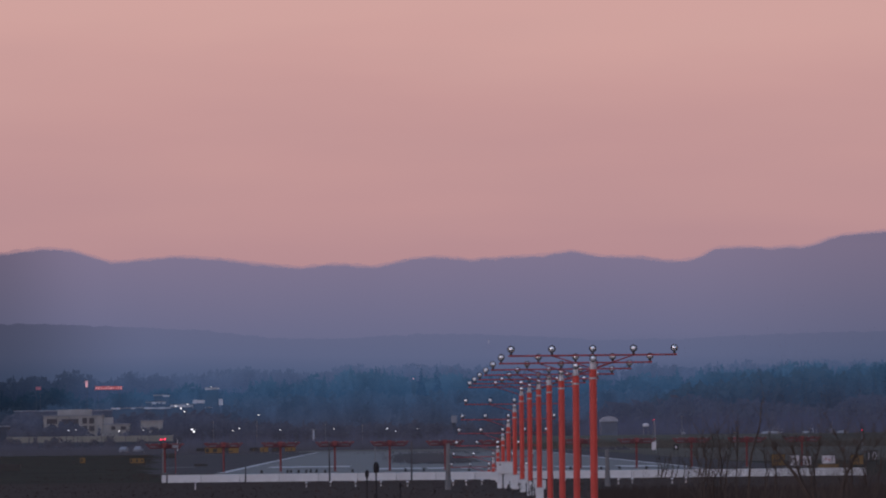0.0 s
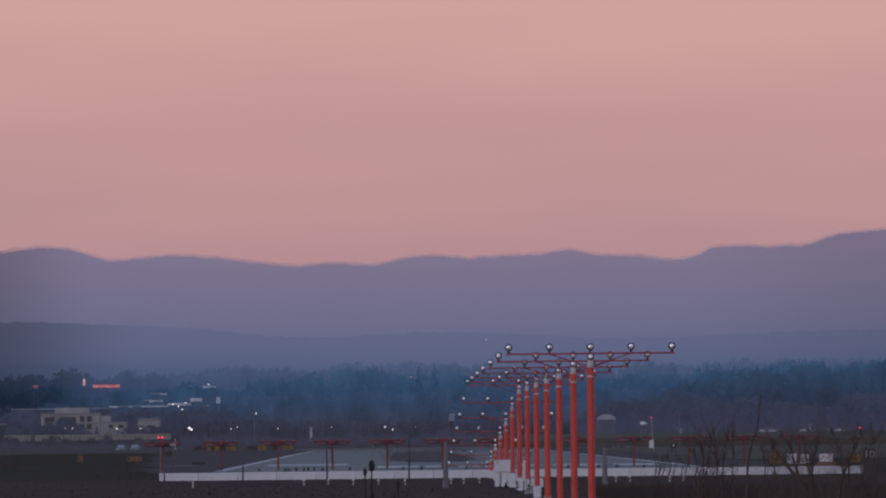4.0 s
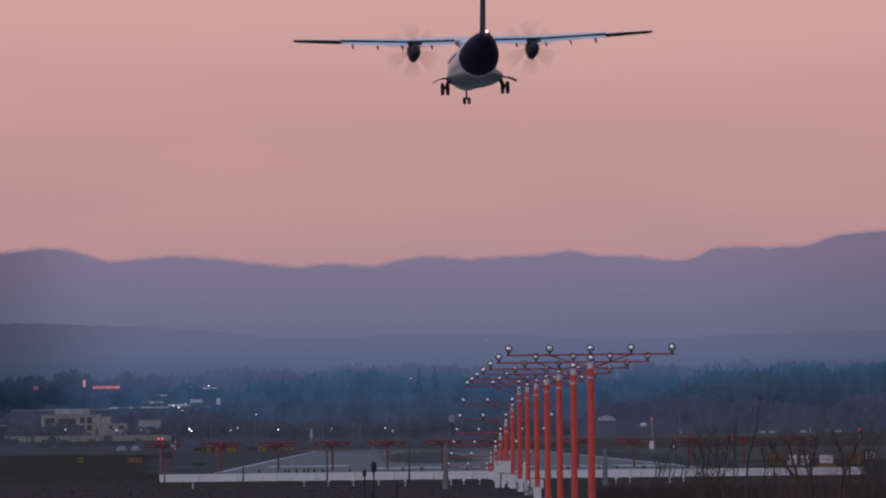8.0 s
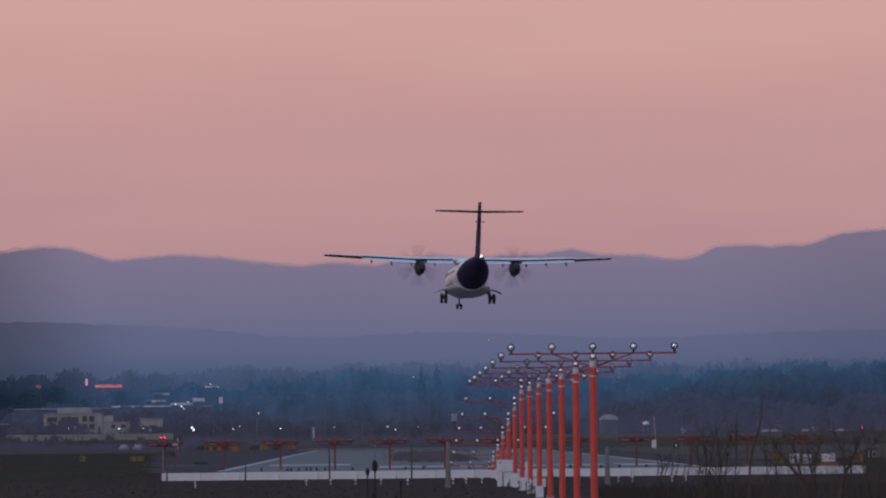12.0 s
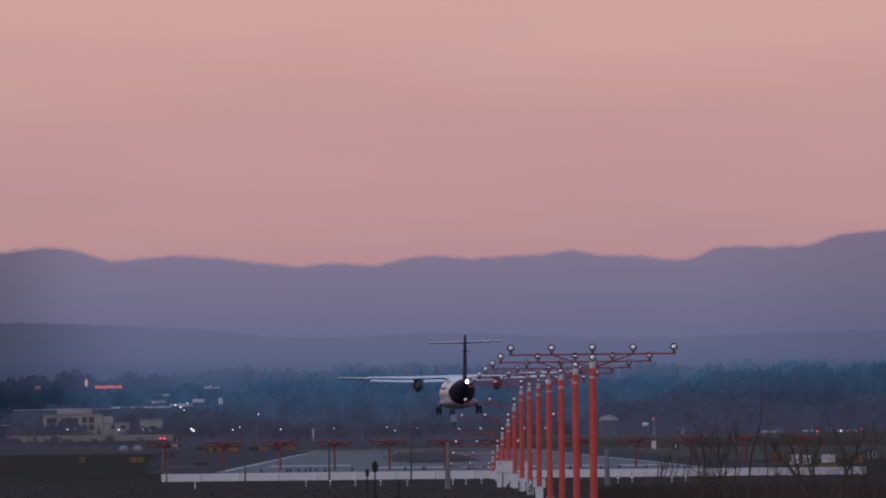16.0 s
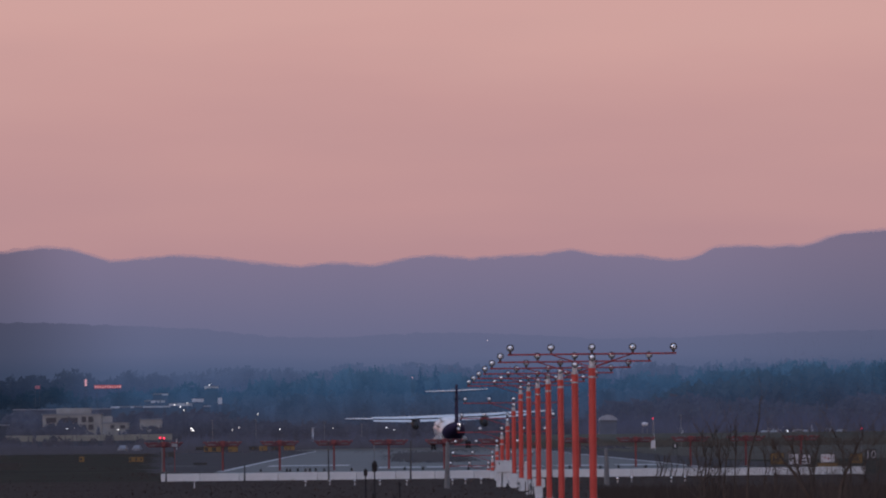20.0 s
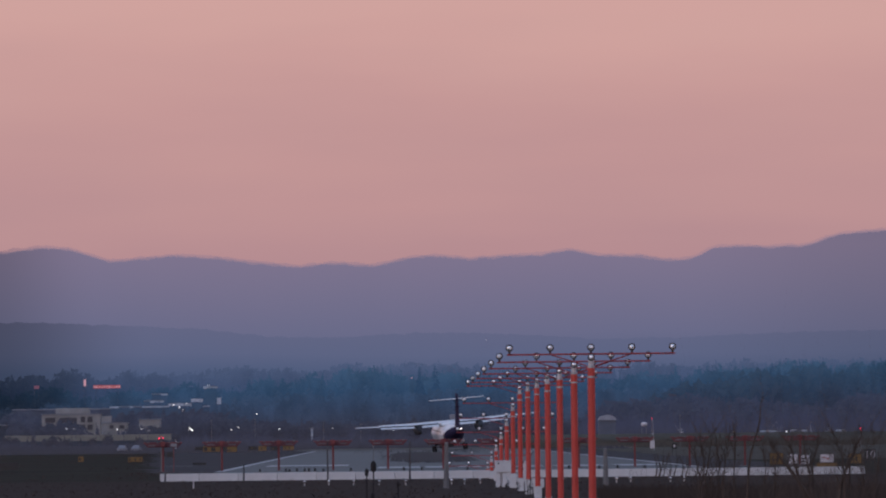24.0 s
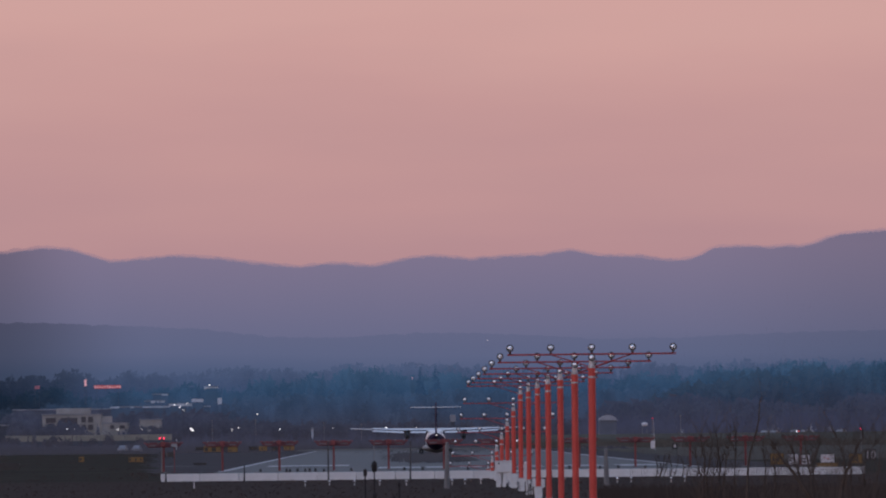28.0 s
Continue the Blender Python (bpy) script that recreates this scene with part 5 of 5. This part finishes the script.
        for i, p in enumerate(fine):
            rr = r * 1.25 * (1.15 - 0.9 * i / n)
            j = 0.006 if 0 < i < n - 1 else 0
            jx, jy = rng.gauss(0, j), rng.gauss(0, j)
            rings.append([(p[0] + jx + rr * math.cos(a), p[1] + jy + rr * math.sin(a), p[2]) for a in (0, 1.257, 2.513, 3.77, 5.027)])
        stem = part("stem", loft(rings), M_BARK, t)
        tw = []
        for i in range(n // 3, n):
            for c in range(density // 4 if i < n - 2 else density // 3):
                if rng.random() < 0.75:
                    p = fine[i]
                    d = Vector((rng.gauss(0, 0.55), rng.gauss(0, 0.4), rng.uniform(0.5, 1.3)))
                    sink = []
                    limbs(rng, p, d, rng.uniform(0.10, 0.34), twig * rng.uniform(0.7, 1.4), 2, tw, sink, 0.5, 1)
        if tw:
            part("twig_spray", tri_mesh("twig_spray", tw, M_BARK), None, stem, "fine bare twigs")["kind"] = "stuff"
    return t


def xz(p):
    return (p[0], p[2])


swaying = []
SH = 120
for seed, label, stems in (
        (1, "thin leafless shrub of upright stems", [([xz((2.93, 120.0, 1.43)), xz((2.97, 120.0, 1.92)), xz((2.93, 120.0, 2.13))], .010), ([xz((2.98, 120.0, 1.43)), xz((3.00, 120.0, 1.81)), xz((3.05, 120.0, 2.06))], .009), ([xz((2.90, 120.0, 1.43)), xz((2.93, 120.0, 1.76)), xz((2.88, 120.0, 1.98))], .008), ([xz((3.02, 120.0, 1.43)), xz((3.05, 120.0, 1.70)), xz((3.10, 120.0, 1.89))], .008)]),
        (2, "thin leafless shrub of upright stems", [([xz((3.08, 120.0, 1.43)), xz((3.12, 120.0, 1.81)), xz((3.08, 120.0, 2.17))], .010), ([xz((3.14, 120.0, 1.43)), xz((3.17, 120.0, 1.86)), xz((3.22, 120.0, 2.14))], .009), ([xz((3.25, 120.0, 1.42)), xz((3.27, 120.0, 1.92)), xz((3.27, 120.0, 2.15))], .008)]),
        (3, "tall slim leafless sapling", [([xz((3.37, 120.0, 1.42)), xz((3.42, 120.0, 1.97)), xz((3.50, 120.0, 2.24)), xz((3.54, 120.0, 2.51))], .012)]),
        (4, "wide leafless shrub with fanned branches", [([xz((4.03, 120.0, 1.42)), xz((3.86, 120.0, 1.72)), xz((3.72, 120.0, 1.90)), xz((3.62, 120.0, 2.03))], .026), ([xz((4.00, 120.0, 1.47)), xz((3.87, 120.0, 1.80)), xz((3.80, 120.0, 2.05))], .016),
                                                         ([xz((4.02, 120.0, 1.47)), xz((3.97, 120.0, 1.86)), xz((3.94, 120.0, 2.08))], .013), ([xz((4.04, 120.0, 1.47)), xz((4.02, 120.0, 1.85)), xz((4.09, 120.0, 2.13))], .012)]),
        (5, "leaning leafless sapling with a dark stem", [([xz((4.26, 120.0, 1.41)), xz((4.30, 120.0, 1.66)), xz((4.38, 120.0, 1.88)), xz((4.51, 120.0, 2.11))], .024), ([xz((4.33, 120.0, 1.74)), xz((4.30, 120.0, 1.96)), xz((4.24, 120.0, 2.13))], .009), ([xz((4.39, 120.0, 1.89)), xz((4.60, 120.0, 2.01)), xz((4.70, 120.0, 2.12))], .009)]),
        (6, "thin leafless shrub of upright stems", [([xz((3.54, 120.0, 1.42)), xz((3.57, 120.0, 1.80)), xz((3.53, 120.0, 2.02))], .008), ([xz((3.65, 120.0, 1.42)), xz((3.64, 120.0, 1.69)), xz((3.68, 120.0, 1.90))], .008)]),
        (7, "thin leafless shrub of upright stems", [([xz((4.60, 120.0, 1.41)), xz((4.63, 120.0, 1.63)), xz((4.66, 120.0, 1.82))], .009), ([xz((4.49, 120.0, 1.41)), xz((4.53, 120.0, 1.63)), xz((4.51, 120.0, 1.79))], .008)])):
    swaying.append(shrub(stems, SH, seed, label, twig=0.0022 if seed == 3 else 0.0035, density=5 if seed == 3 else 14))
for i, px_x in enumerate((13.31, 13.49, 14.04, 14.66, 15.42)):
    shrub([([(px_x, 0), (px_x + 0.1, 0.5), (px_x - 0.05, 1.1)], .03), ([(px_x + 0.2, 0), (px_x + 0.35, 0.5), (px_x + 0.45, 0.9)], .025)], 640, 30 + i, "small dark leafless bush against the white wall", twig=0.011, name="small_bush", density=12)

# a thin veil of upright twigs round the shrubs, past counting
rng = random.Random(21)
veil_tris = []
for x0, x1, zt, count in ((3.66, 5.07, 1.83, 430), (3.00, 3.62, 1.81, 34), (3.93, 5.07, 1.92, 90), (2.55, 4.75, 1.96, 240)):
    for i in range(count):
        x, y = rng.uniform(x0, x1), rng.uniform(116, 132)
        sink = []
        limbs(rng, (x, y, -0.05), (rng.gauss(0, 0.10), rng.gauss(0, 0.1), 1), zt * rng.uniform(0.55, 1.0), rng.uniform(0.0018, 0.0036), 1, veil_tris, sink, 0.28, 1)
soup("twig_thicket", veil_tris, M_BARK, "thin veil of fine bare upright twigs", "twigs")


# ---- seed heads on tall stems ----
def teasel(x, y, top, size, label="tall dry stalk with a dark oval seed head"):
    t = thing("seed_head_stalk", label, "dry plant", pose(x, y, 0), group="seed head stalks")
    part("stalk", rod((0, 0, 0), (0, 0, top - size * 0.5), 0.006, 0.004, n=6), M_SEED, t)
    hd = bmesh.new()
    bmesh.ops.create_icosphere(hd, subdivisions=3, radius=1, matrix=Matrix.Translation((0, 0, top)) @ Matrix.Diagonal((size * 0.25, size * 0.25, size * 0.5, 1)))
    rng = random.Random(int(x * 1000))
    for v in hd.verts:
        k = 1 + rng.uniform(-0.12, 0.2)
        v.co.x, v.co.y = v.co.x * k, v.co.y * k
    part("seed_head", hd, M_SEED, t)
    for a in range(6):
        c, s = math.cos(a * 1.047) * size * 0.2, math.sin(a * 1.047) * size * 0.2
        part("bract", rod((c * 0.4, s * 0.4, top - size * 0.48), (c * 1.3, s * 1.3, top - size * 0.30), 0.0022, 0.0008, n=4), M_SEED, t)
    return t


stalks = [teasel(-0.12, 60, 2.00, 0.056), teasel(-0.16, 60.5, 1.97, 0.038), teasel(-0.00, 61, 1.91, 0.026), teasel(-0.12, 59, 1.86, 0.040), teasel(-0.02, 58, 1.85, 0.03)]


# ---- aircraft ----
def wing_ring(x, yle, z, chord, thick, twist=0.0, blunt=False, n=9):
    pts = []
    for i in range(n + 1):
        u = i / n
        t = thick * (2.6 * math.sqrt(u) * (1 - u) ** 0.9 if u > 0 else 0) * 0.5 + (thick * 0.10 * u if blunt else thick * 0.02 * u)
        pts.append((u, t * 1.15))
    for i in range(n, 0, -1):
        u = i / n
        t = thick * (2.6 * math.sqrt(u) * (1 - u) ** 0.9) * 0.5 + (thick * 0.10 * u if blunt else thick * 0.02 * u)
        pts.append((u, -t * 0.85))
    c, s = math.cos(twist), math.sin(twist)
    return [(x, yle - chord * (u * c + 0) + v * s, z + v * c - chord * u * s) for u, v in pts]


def airplane_thing():
    p = thing("airplane", "twin-propeller high-wing airliner, white with dark purple tail, gear down", "airplane")
    front = [(10.4, 1.78, .06, .06), (10.15, 1.78, .42, .36), (9.6, 1.82, .80, .70), (8.8, 1.94, 1.12, 1.02), (7.8, 2.08, 1.33, 1.28), (6.4, 2.16, 1.42, 1.42),
             (4.5, 2.18, 1.43, 1.43), (-1.6, 2.19, 1.43, 1.42)]
    rear = [(-1.6, 2.19, 1.43, 1.42), (-2.6, 2.20, 1.43, 1.41), (-4.2, 2.31, 1.40, 1.30), (-6.0, 2.50, 1.27, 1.12), (-7.8, 2.74, 1.02, .88), (-9.4, 2.97, .74, .64), (-10.8, 3.16, .46, .42), (-12.0, 3.30, .20, .20), (-12.3, 3.34, .08, .08)]
    ys = [-r[0] for r in rear]

    def slant(y, lean):
        """A ring round the tapering tail that lies further back at the top."""
        out = []
        for x0, _, z0 in oval(0, 0, 1, 1):
            v = -y + lean * (z0 if z0 > 0 else 0.12 * z0)
            out.append((x0 * float(np.interp(v, ys, [r[2] for r in rear])), -v, float(np.interp(v, ys, [r[1] for r in rear])) + z0 * float(np.interp(v, ys, [r[3] for r in rear]))))
        return out

    edge = [slant(-1.7 - k * 0.60, 4.6 * k / 5) for k in range(6)]
    part("fuselage", loft([oval(*r) for r in front] + edge), M_WHITE, p, smooth=True)
    part("tail_cone", loft([edge[-1]] + [slant(y, l) for y, l in ((-5.5, 4.0), (-6.5, 3.3), (-7.7, 2.5), (-8.9, 1.6), (-10.1, 0.8), (-10.9, 0.4))] + [oval(*r) for r in rear[7:]]), M_PURPLE, p, "dark purple rear fuselage", smooth=True)
    spon = [(3.6, 1.20, .5, .30), (2.6, 1.20, 1.60, .55), (1.4, 1.20, 1.92, .68), (-0.6, 1.20, 1.94, .68), (-2.0, 1.22, 1.75, .60), (-3.3, 1.25, 1.2, .40), (-4.2, 1.30, .4, .2)]
    part("gear_fairing", loft([oval(*r, p=1.75) for r in spon]), M_BELLY, p, "white gear fairing greyed for its underside shade", smooth=True)
    hump = [(3.2, 3.55, .3, .1), (2.2, 3.50, .95, .30), (0.5, 3.50, 1.15, .34), (-1.4, 3.46, 1.05, .30), (-3.4, 3.45, .5, .2)]
    part("wing_fairing", loft([oval(*r) for r in hump]), M_WHITE, p, smooth=True)
    for s in (-1, 1):
        inner = [wing_ring(s * x, 1.62, z, 2.57 * 0.76, .44, blunt=True) for x, z in ((0.0, 3.72), (4.9, 3.72))]
        inner.append(wing_ring(s * 9.1, 1.62 - 0.30, 3.72 + 0.19, 1.93 * 0.76, .29, blunt=True))
        part("wing", loft(inner), M_WINGGREY, p, smooth=False)
        outer = [wing_ring(s * 9.1, 1.32, 3.86, 1.93, .20, -.022), wing_ring(s * 12.0, 1.07, 4.00, 1.43, .13, -.022), wing_ring(s * 12.28, 0.98, 4.02, 1.0, .05, -.022)]
        part("outer_wing", loft(outer), M_WINGGREY, p)
        under = [wing_ring(s * 9.1, 1.30, 3.80, 1.93, .14, -.022), wing_ring(s * 12.0, 1.05, 3.955, 1.43, .10, -.022), wing_ring(s * 12.28, 0.96, 3.99, 1.0, .04, -.022)]
        part("aileron_shade_skin", loft(under), M_WINGSHADE, p, "dark skin painted as the wing's underside shade")
        for x0, x1 in ((1.35, 3.55), (4.55, 9.0)):
            fl = []
            for x in (x0, x1):
                k = max(0, (x - 4.9) / 4.2)
                fl.append(wing_ring(s * x, 1.62 - 1.96 - k * -0.19, 3.62 + 0.19 * k, .66 - .16 * k, .09, radians(21)))
            part("flap", loft(fl), M_WINGGREY, p, "lowered pale flap")
        cove = []
        for x in (1.35, 4.9, 9.05):
            k = max(0, (x - 4.9) / 4.2)
            y, z = -0.335 + 0.19 * k, 3.72 + 0.19 * k
            cove.append([(s * x, y, z + .05), (s * x, y - .05, z + .05), (s * x, y - .05, z - .09), (s * x, y, z - .09)])
        part("flap_gap_shade", loft(cove), M_SOOT_SHADE, p, "dark strip painted as shade behind the wing's trailing edge")
        for x in (2.9, 4.9, 6.6, 8.3):
            zf = 3.60 + 0.19 * max(0, (x - 4.9) / 4.2)
            part("flap_hinge", loft([oval(0.6, zf - .05, .03, .06, s * x, 8), oval(-0.4, zf - .18, .06, .16, s * x, 8), oval(-1.0, zf - .42, .05, .13, s * x, 8), oval(-1.25, zf - .5, .02, .04, s * x, 8)]), M_SOOT_SHADE, p)
        nac = [(3.05, 3.34, .26, .28), (2.7, 3.24, .36, .50), (1.6, 3.07, .40, .66), (0.2, 3.03, .39, .60), (-1.0, 2.99, .35, .50), (-1.8, 2.93, .28, .38), (-2.1, 2.92, .17, .23)]
        part("nacelle", loft([oval(*r, x=s * 4.05, n=20) for r in nac]), M_SOOT_SHADE, p, "dark engine nacelle", smooth=True)
        prop = part("propeller", loft([oval(0.45, 0, .03, .03, 0, 12), oval(0.3, 0, .14, .14, 0, 12), oval(0.0, 0, .24, .24, 0, 12), oval(-.12, 0, .25, .25, 0, 12)]), M_SOOT_SHADE, p, at=pose(s * 4.05, 3.2, 3.36))
        for k in range(6):
            a = k * math.pi / 3
            bl = bmesh.new()
            rings = []
            for r, c, tw in ((.2, .12, .9), (.6, .24, .75), (1.3, .27, .55), (1.7, .20, .42), (1.86, .10, .38)):
                rings.append([(u * 0.62 * c * math.cos(tw), u * c * math.sin(tw) + v, r) for u, v in ((-.5, 0), (0, .02), (.5, 0), (0, -.02))])
            loft(rings, bm=bl)
            bmesh.ops.rotate(bl, verts=bl.verts[:], cent=(0, 0, 0), matrix=Matrix.Rotation(a, 3, "Y"))
            part("blade", bl, M_BLACK, prop)
        # main gear
        leg = part("main_gear", rod((s * 1.70, 0.1, 1.15), (s * 2.05, 0, .45), .11, n=10), M_DARKSTEEL, p)
        part("trailing_arm", rod((s * 1.75, .55, .95), (s * 2.05, 0, .45), .11, n=8), M_DARKSTEEL, leg)
        part("axle", rod((s * 2.05 - .3, 0, .43), (s * 2.05 + .3, 0, .43), .05, n=8), M_STEEL, leg)
        for w in (-.175, .175):
            ty = bmesh.new()
            prof = [(-.10, .30), (-.11, .39), (-.07, .43), (.07, .43), (.11, .39), (.10, .30)]
            loft([[(s * 2.05 + w + u, r * math.cos(a), .43 + r * math.sin(a)) for a in [2 * math.pi * i / 20 for i in range(20)]] for u, r in prof], bm=ty)
            wh = part("wheel", ty, M_TYRE, leg)
        door = loft([[(s * x, y, z + d) for y, d in ((.7, 0), (-.7, 0), (-.7, .025), (.7, .025))] for x, z in ((1.82, 1.12), (2.2, 1.14), (2.55, 1.02), (2.85, .86))])
        part("gear_door", door, M_SOOT_SHADE, p, "open gear door")
        win = mesh_of("cabin_window", box(.02, .26, .36, (0, 0, 0), .008), M_BLACK)
        for k in range(12):
            part("cabin_window", win, None, p, at=pose(s * 1.365, 6.2 - k * .76, 2.42))
    nose = part("nose_gear", rod((0, 8.85, 1.05), (0, 8.78, .25), .07, n=10), M_DARKSTEEL, p)
    for w in (-.16, .16):
        ty = bmesh.new()
        prof = [(-.09, .14), (-.10, .21), (-.06, .235), (.06, .235), (.10, .21), (.09, .14)]
        loft([[(w + u, 8.78 + r * math.cos(a), .16 + r * math.sin(a)) for a in [2 * math.pi * i / 18 for i in range(18)]] for u, r in prof], bm=ty)
        part("wheel", ty, M_TYRE, nose)
    part("fin", loft([[(w * (0.15 if z < 7 else 0.11) * q, y, z) for y, q, w in ((yl, 0, 1), (yl - c * .3, 1, 1), (yl - c * .7, .8, 1), (yl - c, .12, 1), (yl - c, .12, -1), (yl - c * .7, .8, -1), (yl - c * .3, 1, -1))]
                      for z, yl, c in ((3.1, -5.6, 6.2), (4.0, -7.4, 4.5), (5.6, -8.7, 3.5), (7.6, -10.0, 2.4), (8.02, -10.6, 1.6))]), M_PURPLE, p, "dark purple tail fin", smooth=False)
    for s in (-1, 1):
        part("tailplane", loft([wing_ring(s * .05, -9.9, 7.30, 1.75, .12), wing_ring(s * 3.66, -10.4, 7.34, 1.05, .07)]), M_WINGGREY, p)
        part("tailplane_shade_skin", loft([wing_ring(s * .05, -9.88, 7.22, 1.79, .10), wing_ring(s * 3.68, -10.38, 7.28, 1.09, .07)]), M_PURPLE, p, "dark skin standing in for the tailplane's underside shade")
        part("elevator_horn", rod((s * .12, -11.6, 6.35), (s * .40, -11.6, 6.35), .04, n=6), M_PURPLE, p)
    part("bullet", loft([oval(-9.6, 7.26, .05, .05, 0, 10), oval(-10.2, 7.26, .17, .15, 0, 10), oval(-11.6, 7.26, .15, .13, 0, 10), oval(-12.1, 7.26, .03, .03, 0, 10)]), M_PURPLE, p)
    tail_light = bmesh.new()
    bmesh.ops.create_uvsphere(tail_light, u_segments=10, v_segments=6, radius=.07, matrix=Matrix.Translation((.05, -12.50, 3.42)))
    part("tail_light", tail_light, L_TAIL, p, "glowing white tail light")
    flash = part("strobe_light", rod((0, -.015, 0), (0, .015, 0), .22, n=16), M_BLACK, p, "white strobe lamp", at=pose(0.05, -12.42, 3.30, 0, 0, 180))
    part("flash_face", rod((0, -.022, 0), (0, -.016, 0), .21, n=16), L_STROBE, flash)
    return p


plane = airplane_thing()


def motions():
    walk(plane, [
        (0, pose(4.99, 426.0, 50.11, -2.2, -1.0, 4.0)),
        (1.5, pose(5.02, 504.0, 45.47, -2.2, -1.0, 4.0)),
        (3, pose(5.05, 582.0, 40.83, -2.2, -1.0, 4.0)),
        (4.5, pose(5.08, 660.0, 36.18, -2.2, -1.0, 4.0)),
        (6, pose(5.11, 738.0, 31.54, -2.2, -1.0, 4.0)),
        (7, pose(5.13, 790.0, 28.45, -2.2, -1.0, 4.3)),
        (7.5, pose(5.42, 816.0, 27.01, -2.2, -1.0, 3.8)),
        (8, pose(5.57, 842.0, 25.59, -2.2, -1.0, 3.5)),
        (9, pose(6.14, 895.0, 22.72, -2.2, -2.1, 3.2)),
        (10, pose(6.51, 948.0, 19.72, -2.2, -2.7, 4.0)),
        (11, pose(6.41, 998.0, 16.31, -2.1, -1.4, 4.7)),
        (12, pose(5.93, 1052.0, 13.54, -2.0, 1.3, 4.5)),
        (12.5, pose(5.91, 1080.0, 12.30, -1.7, 0.3, 4.3)),
        (14.5, pose(5.68, 1180.0, 7.13, -0.6, 0.7, 3.4)),
        (15, pose(5.81, 1206.0, 6.17, 0.1, -0.6, 3.4)),
        (16, pose(6.08, 1258.0, 4.63, 0.3, -1.1, 4.1)),
        (17, pose(6.19, 1305.0, 3.55, 0.4, -1.1, 4.1)),
        (18, pose(5.92, 1355.0, 2.37, 1.4, -0.6, 3.3)),
        (19, pose(5.85, 1402.0, 1.58, 2.3, -1.2, 3.7)),
        (20, pose(6.10, 1448.0, 0.91, 2.6, -1.8, 4.5)),
        (21, pose(5.97, 1495.0, 0.76, 1.5, -1.1, 3.2)),
        (23.5, pose(6.85, 1606.0, 0.58, 1.6, -2.8, 6.5)),
        (24, pose(6.89, 1628.0, 0.54, 2.5, -4.5, 7.0)),
        (24.5, pose(6.69, 1648.0, 0.30, 4.5, -3.3, 5.0)),
        (25, pose(6.14, 1668.0, -0.21, 6.0, -2.4, 3.0)),
        (26, pose(5.61, 1705.0, -0.33, 3.4, -0.8, 1.0)),
        (27, pose(5.35, 1740.0, -0.33, 2.4, -0.3, 0.3)),
        (28, pose(5.32, 1775.0, -0.33, 1.8, 0.0, 0.3)),
    ])
    for ob in plane.children:
        if ob.name.startswith("propeller"):
            x = ob.matrix_basis.translation.x
            walk(ob, [(k / 30, pose(x, 3.2, 3.36, 0, (k * 83) % 360, 0)) for k in range(841)])

    for ob in plane.children:
        if ob.name.startswith("strobe_light"):
            walk(ob, [(t, pose(0.05, -12.42, 3.30, 0, 0, a)) for t, a in ((0, 180), (15.93, 180), (15.967, 95), (16.0, 10), (16.033, -75), (16.067, -160), (28, -160))])
    # the beacon's head swings round once for each flash
    rows, turn = [(0, 180)], 180
    for t in (3.0, 7.0, 9.0, 16.0):
        rows += [(t + k / 30, turn - a) for k, a in ((-3, 0), (-2, 72), (-1, 144), (1, 216), (2, 288), (3, 360))]
        turn -= 360
    walk(beacon_head, [(t, pose(0, 0, 1.75, 0, 0, a)) for t, a in rows + [(28, turn)]])
    # the struts sink as the weight comes on
    for ob in plane.children:
        if ob.name.startswith(("main_gear", "nose_gear")):
            d = 0.36 if ob.name.startswith("main_gear") else 0.20
            t0 = 24.6 if ob.name.startswith("main_gear") else 26.6
            walk(ob, [(t, pose(0, 0, d * f)) for t, f in ((0, 0), (t0, 0), (t0 + 0.5, 0.75), (t0 + 1.2, 1), (28, 1))])
    # the van comes along the road, slows and turns off
    walk(rover, [(t, pose(x, 2495, 1.65, 0, 0, a)) for t, x, a in ((0, 176.0, 0), (10, 120.0, 0), (14.5, 89.0, 0), (15.6, 83.3, 0), (17.0, 81.3, 0), (18.0, 80.75, 0), (19.0, 80.6, 0), (20.0, 80.4, 4), (21.0, 80.2, 25), (22.0, 80.0, 55), (23.0, 79.9, 80), (24, 79.9, 90), (28, 79.9, 90))])
    walk(follower, [(t, pose(x, 2490, 1.65)) for t, x in ((0, 214.0), (10, 138.0), (14.5, 104.0), (16.0, 91.0), (17.0, 83.9), (18.0, 81.7), (19.0, 80.6), (20.5, 80.3), (21.0, 80.1), (24.0, 80.4), (27.0, 82.6), (28.0, 82.4))])
    # wind in the shrubs and stalks
    for i, ob in enumerate(swaying + stalks):
        p = ob.matrix_basis.translation.copy()
        amp = 0.16 if i < len(swaying) else 0.11
        walk(ob, [(k * 0.4, pose(p.x, p.y, p.z, amp * math.sin(k * 1.1 + i), amp * (math.sin(k * 0.9 + 2.1 * i) + 0.5 * math.sin(k * 2.3 + i)), 0)) for k in range(71)])


motions()
